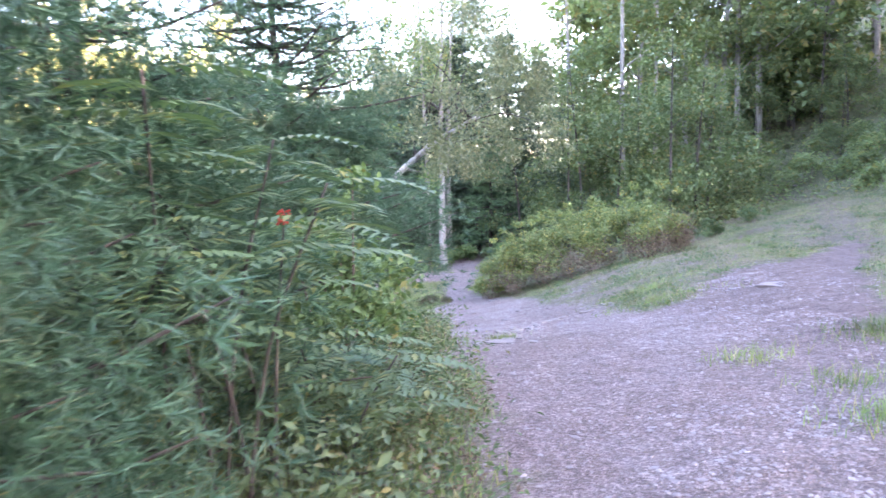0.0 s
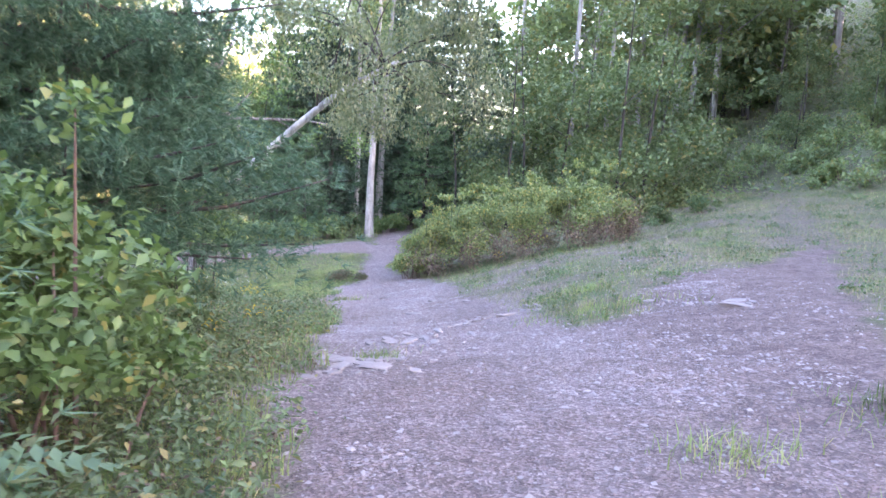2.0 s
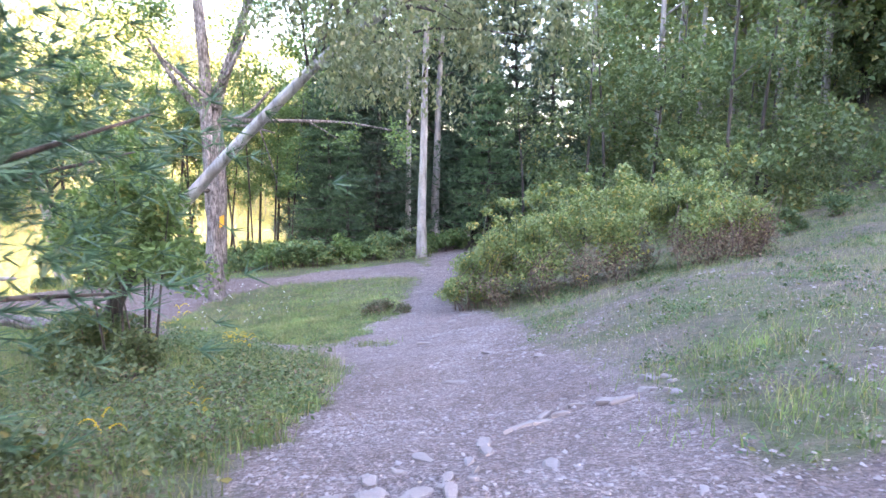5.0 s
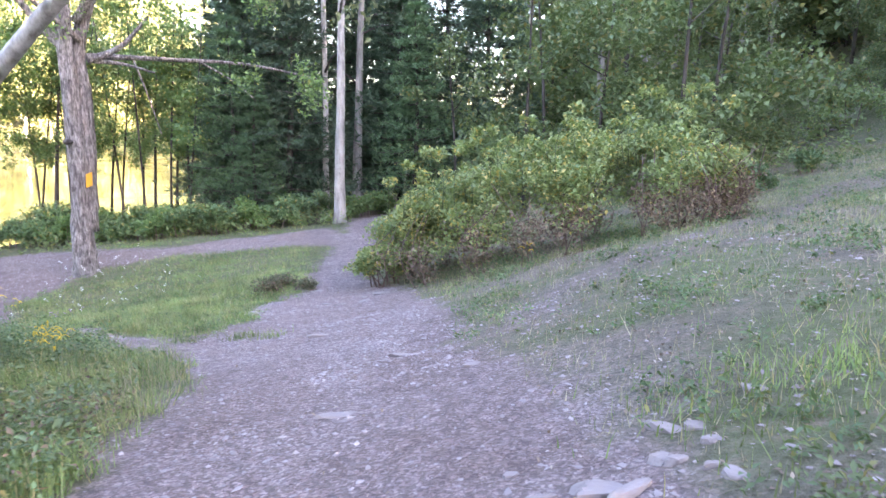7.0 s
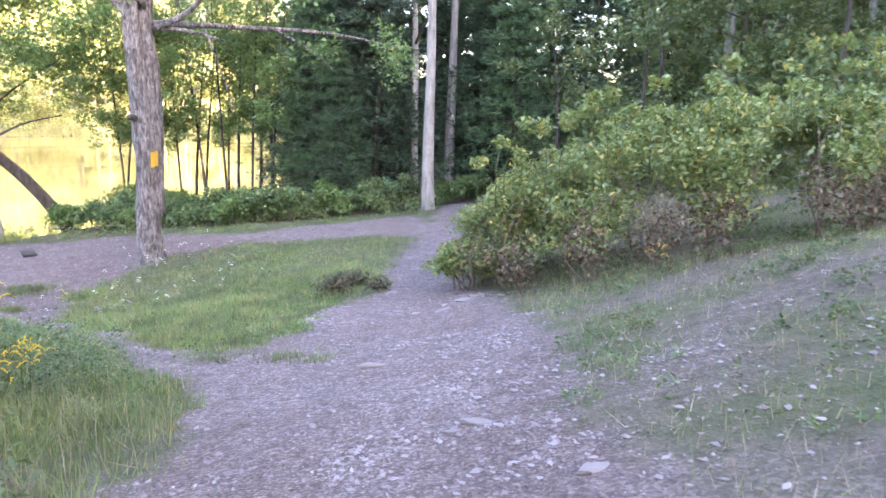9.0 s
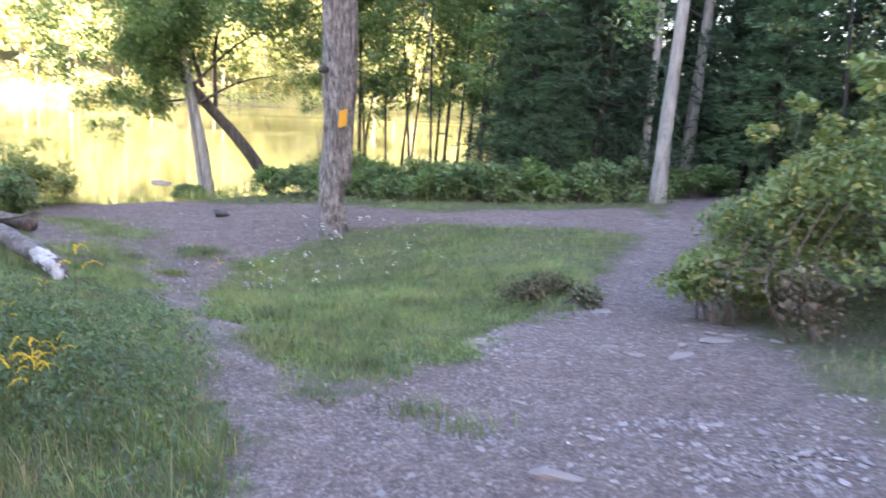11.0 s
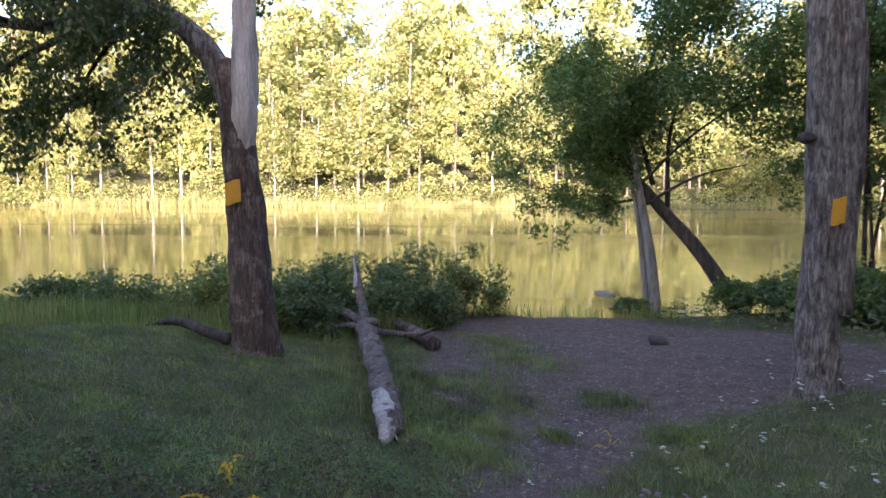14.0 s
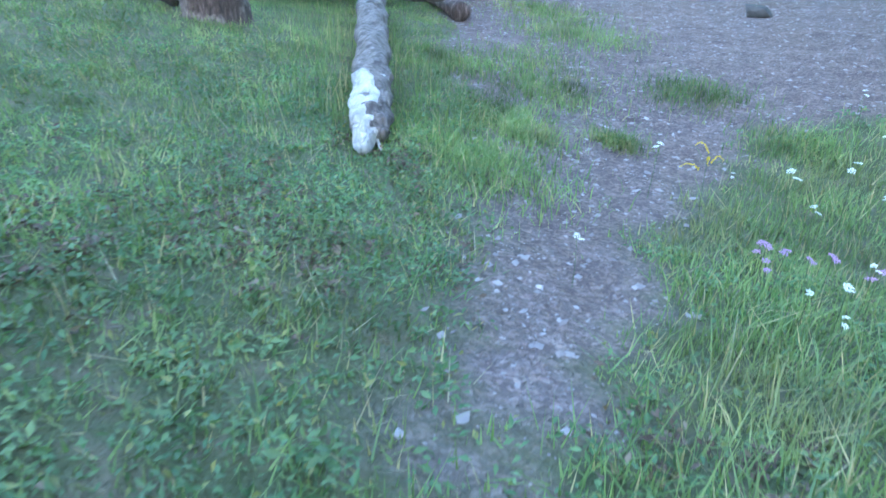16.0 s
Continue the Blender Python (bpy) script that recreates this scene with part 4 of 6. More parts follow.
# ---- woods: hill on the far side of the bramble, behind the start, left shore and far bank ----
def build_woods():
    r = np.random.default_rng(100)
    tall = [broad_tree("woodland_tree", 15 + 2 * k, 0.17 + 0.02 * k, 3.4, 110 + k, "tall woodland tree with a long grey trunk", M_GREY_STEM, M_LEAF_HAZY, 1500, 0.51, 3.1, "trees of the hill wood") for k in range(3)]
    low = [broad_tree("understory_tree", 6.5 + k, 0.08, 0.3, 120 + k, "leafy understory tree in the shade of the wood", M_BARK_DARK, M_LEAF_SHADE, 950, 0.42, 2.4, "understory trees") for k in range(3)]
    first_t, first_l = [True] * 3, [True] * 3
    edge = [broad_tree("edge_tree", 15 + 1.5 * k, 0.15 + 0.02 * k, 2.6, 130 + k, "leafy tree with a slim grey trunk at the wood's edge", M_GREY_STEM, M_LEAF_HAZY, 4800, 0.29, 3.0, "trees at the wood edge", 0.3, 22) for k in range(3)]
    fine = [broad_tree("understory_tree", 6.5 + k, 0.08, 0.3, 140 + k, "soft dense understory tree at the wood's edge", M_BARK_DARK, M_LEAF_SHADE, 5600, 0.165, 2.4, "understory trees", 0.25, 26) for k in range(3)]
    first_e, first_f = [True] * 3, [True] * 3

    def plant(kind, flags, x, y, s, tall_f=1.0):
        k = int(r.integers(0, 3))
        if flags[k]:
            flags[k] = False
            put(kind[k], x, y, r.uniform(0, 360), s, None, tall_f)
        else:
            again(kind[k], x, y, r.uniform(0, 360), s, tall_f)

    # named places seen from the trail
    for x, y, s in ((15.5, 45.0, 1.0), (18.7, 41.8, 1.15), (25.9, 42.4, 1.2), (27.5, 45.5, 1.0), (11.5, 38, 1.0), (9.2, 36, 0.95), (18.0, 43.2, 1.1), (25, 33, 1.1), (24, 44, 1.1), (12.5, 45, 1.2)):
        plant(edge, first_e, x, y, s)
    for x, y, s in ((8.9, 27.5, 0.95), (10.6, 29.5, 1.05), (7.2, 29.0, 0.9), (5.4, 30.0, 0.85), (9.0, 32.5, 1.1), (12.4, 33.0, 0.9), (6.6, 33.0, 1.0), (3.6, 32.2, 0.7), (13.6, 38.0, 0.9), (18.3, 41.0, 0.8),
                    (21.5, 37.5, 0.7), (16.6, 36.8, 0.45), (19.2, 34.0, 0.5), (21.0, 31.5, 0.55), (24.0, 29.0, 0.6), (23.5, 34.5, 0.8), (26.5, 31.0, 0.9)):
        plant(fine, first_f, x, y, s)
    # the wood closes behind; trees at y < 20 are unseen, added against the sun
    made = []
    while len(made) < 72:
        x, y = r.uniform(14, 46), r.uniform(-16, 60)
        hidden = y < 20
        if not hidden and x < 8 + 0.52 * y:
            continue
        if y < 22 and x < 17:
            continue
        if any((x - a) ** 2 + (y - b) ** 2 < 7.5 for a, b in made):
            continue
        made.append((x, y))
        if len(made) % 3:
            plant(tall, first_t, x, y, r.uniform(0.95, 1.25))
        else:
            plant(low, first_l, x, y, r.uniform(0.9, 1.3))
    for k in range(38):
        plant(tall if k % 2 else low, first_t if k % 2 else first_l, r.uniform(9, 27), r.uniform(42, 62), r.uniform(0.95, 1.3))
    for k in range(26):
        u = r.uniform(0, 1)
        plant(low, first_l, 19 + 12 * u + r.uniform(-2, 2), 47 - 22 * u + r.uniform(-2, 2), r.uniform(0.6, 1.2))
    # leafy trees between the start and the pond
    for x, y, s in ((-8.4, 12.6, 0.55), (-7.0, 7.0, 0.6), (-4.6, 38.5, 0.9), (-1.5, 41.0, 1.0), (1.6, 45.0, 1.1)):
        plant(edge, first_e, x, y, s)
    # unseen trees added behind the start, and trees on the left shore
    for x, y, s in ((-4, -8, 1), (1, -13, 1.1), (6, -11, 1), (10, -9, 1.1), (-9, -6, 1), (12, -16, 1.1), (-12, 0, 0.9), (3, -20, 1.2), (-6, -15, 1.1), (-10.5, 6.5, 0.75), (-13.5, 9.5, 0.8)):
        plant(tall, first_t, x, y, s)
    for x, y, s in ((-7, 1.5, 0.8), (-6.2, 10.8, 0.62), (-8.4, 5.2, 0.7), (-7.4, 15.2, 0.42), (-13, 13.5, 0.5)):
        plant(low, first_l, x, y, s)


def build_far_bank():
    r = np.random.default_rng(200)
    kinds = [broad_tree("bank_tree", 12 + 3 * k, 0.2, 0.3 + 0.35 * k, 210 + k, "yellow-green tree on the far bank, leaf colour lightened for sunlight", M_BIRCH if k == 1 else M_GREY_STEM, M_LEAF_SUN_TINT, 3000, 0.54, 4.2 - 0.3 * k, "trees of the far bank", 0.26, 34, 6, 1.6, 3) for k in range(4)]
    fresh = [True] * 4
    across = np.array((0.53, 0.85))
    for row, (back, count, s) in enumerate(((3.0, 46, 0.8), (9, 39, 1.05), (17, 34, 1.25), (28, 27, 1.45), (42, 22, 1.65))):
        for k in range(count):
            u = -105 + 220 * (k + r.uniform(-0.35, 0.35)) / count
            p = BANK_N * (BANK_D + back + r.uniform(-1.5, 1.5)) + across * (u + 30)
            kind = int(r.integers(0, 4))
            size, tall_f = s * r.uniform(0.75, 1.35), r.uniform(0.8, 1.3)
            if fresh[kind]:
                fresh[kind] = False
                put(kinds[kind], p[0], p[1], r.uniform(0, 360), size, None, tall_f)
            else:
                again(kinds[kind], p[0], p[1], r.uniform(0, 360), size, tall_f)
    # reeds and low brush along the water
    lobes = []
    for k in range(700):
        back = r.uniform(-1.2, 6.5)
        p = BANK_N * (BANK_D + back) + across * (r.uniform(-105, 115) + 30)
        s = r.uniform(0.7, 1.9)
        lobes.append((p[0], p[1], WATER + 0.6 + 0.3 * max(0, back) + r.uniform(0, 0.5), s * 1.3, s * 1.3, s))
    ob = new("bank_brush", leaf_mesh("bank_brush", lobes, 34000, 0.40, M_LEAF_SUN_TINT, 220, 0.1))
    tagged(ob, "low yellow-green brush along the far waterline, colour lightened for sunlight", "brush", kind="stuff")
    n = 11000
    q = BANK_N * (BANK_D + r.uniform(-3.0, 1.0, n))[:, None] + across * (r.uniform(-70, 110, n) + 30)[:, None]
    tall = r.uniform(1.0, 2.6, n) * (0.65 + 0.35 * wave(q[:, 0], q[:, 1], 0.35, 2.0))
    foot = np.stack([q[:, 0], q[:, 1], np.full(n, WATER - 0.1)], -1)
    lean = np.stack([r.normal(0, 0.25, n), r.normal(0, 0.25, n), tall], -1)
    side = np.array((*across, 0)) * 0.055
    v = np.stack([foot - side, foot + side, foot + lean], 1).reshape(-1, 3)
    ob = new("reeds", raw_mesh("reeds", v, np.arange(3 * n).reshape(-1, 3), M_REED))
    tagged(ob, "pale sunlit reeds along the far waterline", "reeds", kind="stuff")


build_woods()
build_far_bank()


# ---- shrubs ----
def shrub(name, x, y, rx, ry, h, seed, n, size, mat, label, group="", lobes_n=14, stems=9, cane=None, category="shrub", low=0.35):
    r = np.random.default_rng(seed)
    ob = base(name, x, y, label, category, group)
    z0 = ground_z(x, y)
    lobes = []
    for k in range(lobes_n):
        a, u = r.uniform(0, 6.28), r.uniform(0, 1) ** 0.55
        px, py = math.cos(a) * rx * u * 0.85, math.sin(a) * ry * u * 0.85
        gz = ground_z(x + px, y + py) - z0
        s = r.uniform(0.24, 0.40) * min(rx, ry, h * 1.2)
        top = h * (1 - 0.45 * u * u)
        lobes.append((px, py, gz + top * r.uniform(low, max(0.85, low + 0.25)), s * 1.25, s * 1.25, s * 0.85))
    for k in range(stems):
        c = lobes[k % lobes_n]
        gx, gy = c[0] * 0.6 + r.normal(0, 0.1), c[1] * 0.6 + r.normal(0, 0.1)
        gz = ground_z(x + gx, y + gy) - z0
        mesh_part("stem", limb_mesh("stem", [limb([(gx, gy, gz - 0.1), ((gx + c[0]) / 2, (gy + c[1]) / 2, (gz + c[2]) * 0.55), c[:3]], 0.018, 0.006, 7)], cane or M_CANE, 5), ob)
    mesh_part("foliage", leaf_mesh("foliage", lobes, n, size, mat, seed, 0.15, 2.5), ob)
    return ob


def build_bramble():
    x, y = 4.7, 21.4
    r = np.random.default_rng(300)
    ob = base("bramble_thicket", x, y, "broad mounded bramble thicket with yellowing leaves", "bramble")
    z0 = ground_z(x, y)
    lobes, skirt = [], []
    for k in range(120):
        a, u = r.uniform(0, 6.28), r.uniform(0, 1) ** 0.5
        px = math.cos(a) * 2.85 * u - 0.5
        py = math.sin(a) * 2.2 * u - 0.18 * px + 0.05 * px * px * (px < 0)
        gz = ground_z(x + px, y + py) - z0
        top = (1.95 - 0.5 * (px > 1.5) * (px - 1.5) / 2 - 0.12 * (px < -1.5) * (-px - 1.5) / 2 + 0.12 * wave(np.array([px]), np.array([py]), 2.0)[0]) * (1 - 0.42 * u ** 3)
        s = r.uniform(0.26, 0.42)
        lobes.append((px, py, gz + top - s * 0.7, s * 1.3, s * 1.3, s * 0.8))
        if u > 0.7:
            lobes.append((px * 1.02, py * 1.02, gz + top * r.uniform(0.38, 0.8), s, s, s * 0.8))
    for k in range(60):
        a = r.uniform(0, 6.28)
        px, py = math.cos(a) * 3.0 * r.uniform(0.8, 1.0) - 0.45, math.sin(a) * 2.1 * r.uniform(0.8, 1.0) - 0.18 * math.cos(a) * 3.2
        gz = ground_z(x + px, y + py) - z0
        mesh_part("cane", limb_mesh("cane", [limb([(px, py, gz - 0.05), (px * 1.03 + r.normal(0, 0.16), py * 1.03 + r.normal(0, 0.16), gz + 0.55), (px * 0.96 + r.normal(0, 0.3), py * 0.96 + r.normal(0, 0.3), gz + 1.2)], 0.010, 0.005, 7)], M_CANE, 5), ob)
        skirt.append((px * 1.03, py * 1.03, gz + 0.3 + r.uniform(0, 0.3), 0.32, 0.32, r.uniform(0.2, 0.5)))
    mesh_part("foliage", leaf_mesh("foliage", lobes, 50000, 0.074, M_BRAMBLE, 301, 0.22, 3.2), ob)
    mesh_part("dry_skirt", leaf_mesh("dry_skirt", skirt, 10000, 0.06, M_DEAD, 302, 0.1, 2.5), ob, "dry brown lower leaves")
    shoots = []
    for k in range(60):
        a = r.uniform(0, 6.28)
        px, py = math.cos(a) * 2.6 * r.uniform(0.3, 1.1) - 0.45, math.sin(a) * 1.9 * r.uniform(0.3, 1.1)
        gz = ground_z(x + px, y + py) - z0
        end = (px + r.normal(0, 0.35), py + r.normal(0, 0.35), gz + r.uniform(1.75, 2.3))
        mesh_part("cane", limb_mesh("cane", [limb([(px, py, gz + 1.2), (px, py, gz + 1.75), end], 0.007, 0.003, 6)], M_STEM, 4), ob)
        shoots.append((*end, 0.14, 0.14, 0.1))
    mesh_part("top_growth", leaf_mesh("top_growth", shoots, 4000, 0.08, M_BRAMBLE, 303, 0.0), ob)
    shrub("dead_brush", -0.3, 22.0, 0.55, 0.6, 0.34, 313, 2400, 0.05, M_BRUSH, "low tangle of withered dark green brush at the trail", "", 14, 14, None, "brush")
    shrub("green_shrub", 1.55, 21.7, 0.62, 0.75, 0.95, 310, 4600, 0.075, M_BRAMBLE, "bright green low shrub at the end of the bramble", "", 12, 8)
    shrub("green_shrub", 8.9, 23.4, 0.5, 0.5, 0.7, 311, 2200, 0.075, M_WEED, "pale green low shrub beside the bramble", "", 10, 6)
    shrub("green_shrub", 11.0, 25.0, 0.6, 0.6, 0.8, 312, 2000, 0.075, M_WEED, "pale green low shrub on the grassy slope", "", 10, 6)


def build_shrub_belt():
    r = np.random.default_rng(320)
    spots = [(-10.9, 32.0), (-9.9, 31.6), (-8.9, 31.4), (-8.0, 31.0), (-7.0, 30.9), (-5.9, 30.0), (-4.9, 29.6), (-4.0, 29.5), (-3.2, 29.6), (-2.4, 29.9), (-1.6, 30.3), (-0.9, 30.9), (-4.4, 31.2), (-3.0, 31.3), (-1.8, 32.0),
             (0.75, 32.4), (1.4, 33.4), (-6.6, 32.4), (-8.4, 33.0), (-5.4, 32.8), (2.4, 31.4), (2.6, 29.4), (3.6, 27.4), (-8.6, 32.2), (-7.5, 32.0), (-6.1, 31.4), (-9.7, 32.8)]
    for k, (x, y) in enumerate(spots):
        s = r.uniform(0.75, 1.05) * (1.45 if k > 22 else 1.0)
        shrub("shrub", x, y, 0.85 * s, 0.8 * s, 1.05 * s, 330 + k, 2300, 0.11, M_WEED if k % 3 else M_LEAF, "leafy green shrub at the edge of the clearing", "shrub belt", 12, 5)
    # by the water
    for k, (x, y, s, h) in enumerate(((-14.0, 26.6, 0.8, 1.75), (-13.6, 25.2, 0.95, 1.55), (-12.9, 24.4, 0.9, 1.4), (-13.9, 23.6, 1.0, 1.4), (-12.8, 22.8, 0.9, 1.2), (-12.0, 21.9, 0.8, 1.0), (-13.6, 21.2, 0.95, 1.2), (-14.6, 19.4, 0.9, 0.9), (-14.2, 18.4, 1.0, 0.7),
                                      (-15.0, 17.2, 0.9, 0.6), (-13.0, 30.9, 0.5, 0.8), (-15.2, 20.0, 0.7, 0.5))):
        shrub("shore_shrub", x, y, s * 1.2, s * 1.2, h * 1.08, 360 + k, 5200, 0.09, M_WEED if k % 3 else M_BRAMBLE, "dense green shrub at the water's edge", "shrubs at the pond", 22, 6, None, "shrub", 0.15)
    shrub("sapling", -12.6, 22.75, 0.35, 0.35, 2.1, 376, 260, 0.09, M_WEED, "thin sapling with sparse leaves behind the fallen trunk", "", 9, 5, M_BARK_DARK, "tree", 0.45)
    # under the wood on the hill
    for k, (x, y, s) in enumerate(((15.5, 35.2, 1.0), (17.8, 35.6, 0.9), (19.8, 33.2, 1.1), (21.5, 32.2, 1.2), (18.0, 30.2, 0.8), (20.0, 28.0, 0.9), (13.0, 33.6, 1.0), (22.5, 30.0, 1.2), (19.0, 25.5, 0.7), (11.2, 29.0, 0.9), (23.5, 36.0, 1.3), (17.6, 30.6, 0.9), (16.7, 26.8, 1.0), (16.4, 24.5, 1.1), (18.3, 26.9, 1.3), (19.5, 31.4, 1.4), (19.8, 35.5, 1.5), (17.0, 33.0, 1.6))):
        shrub("hill_shrub", x, y, s, s, 0.9 * s, 380 + k, 1800, 0.13, M_LEAF_HAZY, "dull green shrub under the hill wood", "shrubs on the hill", 10, 4)
    # by the trail near the start
    for k, (x, y, s, h) in enumerate(((-1.05, 6.1, 0.8, 2.5), (-1.9, 7.2, 0.8, 1.9), (-1.6, 5.2, 0.7, 1.7), (-1.75, 8.5, 0.5, 0.75), (-4.9, 12.0, 0.6, 0.9))):
        shrub("trail_shrub", x, y, s, s, h, 400 + k, 4600, 0.085, M_LEAF, "bright leafy shrub beside the trail", "shrubs at the trail", 14 + int(3 * h), 8)
    for k, (x, y, s, h) in enumerate(((-2.55, 14.9, 0.85, 3.7), (-2.95, 15.7, 0.9, 3.6), (-6.6, 14.6, 1.0, 3.0), (-7.8, 16.2, 1.0, 2.8))):
        shrub("trail_shrub", x, y, s, s, h, 420 + k, 6500, 0.085, M_LEAF, "tall leafy shrub with bare dark lower stems", "shrubs at the trail", 26, 5, M_BARK_DARK, "shrub", 0.55)
    for k, (x, y, s, h) in enumerate(((-3.1, 15.0, 0.7, 1.0), (-2.5, 14.2, 0.55, 0.8), (-3.6, 15.9, 0.6, 0.9), (-2.2, 9.6, 0.6, 0.7), (-1.5, 10.4, 0.5, 0.55), (-10.2, 13.2, 1.2, 2.6), (-11.6, 14.6, 1.2, 2.4), (-13.4, 15.2, 1.1, 2.0), (-9.0, 11.4, 1.2, 2.8), (-14.6, 13.4, 1.3, 2.6))):
        shrub("verge_shrub", x, y, s, s, h, 440 + k, 3200, 0.075, M_LEAF_SHADE, "dull green bushy shrub in the verge", "shrubs in the verge", 14, 6)


def sumac(x, y, seed, stems, label, least=0.9, most=2.2, wide=0.9):
    """Thin leaning stems, each topped by long leaves of paired leaflets, some with red fruit."""
    r = np.random.default_rng(seed)
    ob = base("sumac", x, y, label, "shrub", "sumacs at the trail")
    z0 = ground_z(x, y)
    for k in range(stems):
        a = r.uniform(0, 6.28)
        reach, h = r.uniform(0.3 * wide, wide), r.uniform(least, most)
        sx, sy = r.normal(0, 0.18), r.normal(0, 0.25)
        top = np.array((sx + math.cos(a) * reach, sy + math.sin(a) * reach, h))
        stem = mesh_part("stem", limb_mesh("stem", [limb([(sx, sy, -0.1), (sx + math.cos(a) * reach * 0.35, sy + math.sin(a) * reach * 0.35, h * 0.55), top], 0.013, 0.007, 9)], M_BARK_DARK, 6), ob)
        vs, fs, off = [], [], 0
        for j in range(10):
            b = j * 2.4 + r.uniform(-0.3, 0.3)
            n = 10
            long = r.uniform(0.42, 0.66)
            out = np.array((math.cos(b), math.sin(b), 0))
            along = np.linspace(0.12, 1, n)
            rachis = top + np.array((0, 0, -0.07 * j * 0.6)) + out * (along * long)[:, None] + np.array((0, 0, 1)) * (0.28 * along * long - 0.42 * along ** 2 * long)[:, None]
            side = np.array((-math.sin(b), math.cos(b), 0))
            for sgn in (-1, 1):
                ln = 0.115 * np.sin(np.pi * np.clip(along * 0.8 + 0.2, 0, 1)) ** 0.5 + 0.02
                d = side * sgn + out * 0.35 + np.array((0, 0, -0.22))
                d /= np.linalg.norm(d)
                w = out * 0.018
                tip = rachis + d * ln[:, None]
                q = rachis + d * (ln * 0.5)[:, None]
                lift = np.array((0, 0, 0.008))
                v = np.stack([rachis, q - w * 1.2 + lift, tip, q + w * 1.2 + lift], 1).reshape(-1, 3)
                kk = np.arange(n)[:, None] * 4 + off
                vs.append(v)
                fs.append(np.concatenate([kk + np.array([[0, 1, 2]]), kk + np.array([[0, 2, 3]])]))
                off += len(v)
        mesh_part("leaves", raw_mesh("leaves", np.vstack(vs), np.vstack(fs), M_SUMAC), stem)
        if k == 1:
            bm = bmesh.new()
            for q in range(26):
                c = top + np.array((r.normal(0, 0.018), r.normal(0, 0.018), 0.02 + r.uniform(0, 0.08)))
                bmesh.ops.create_icosphere(bm, subdivisions=1, radius=0.009, matrix=Matrix.Translation(c))
            part("fruit", bm, M_BERRY, stem, "red berry cluster")


build_bramble()
build_shrub_belt()
sumac(-1.15, 3.35, 500, 8, "sumac with long feathered leaves and red fruit", 1.3, 2.3, 0.75)
sumac(-1.7, 2.6, 501, 5, "sumac with long feathered leaves by the trail", 1.2, 1.9, 0.7)
sumac(-0.95, 4.35, 502, 6, "low young sumac with long feathered leaves", 0.45, 0.95, 0.5)


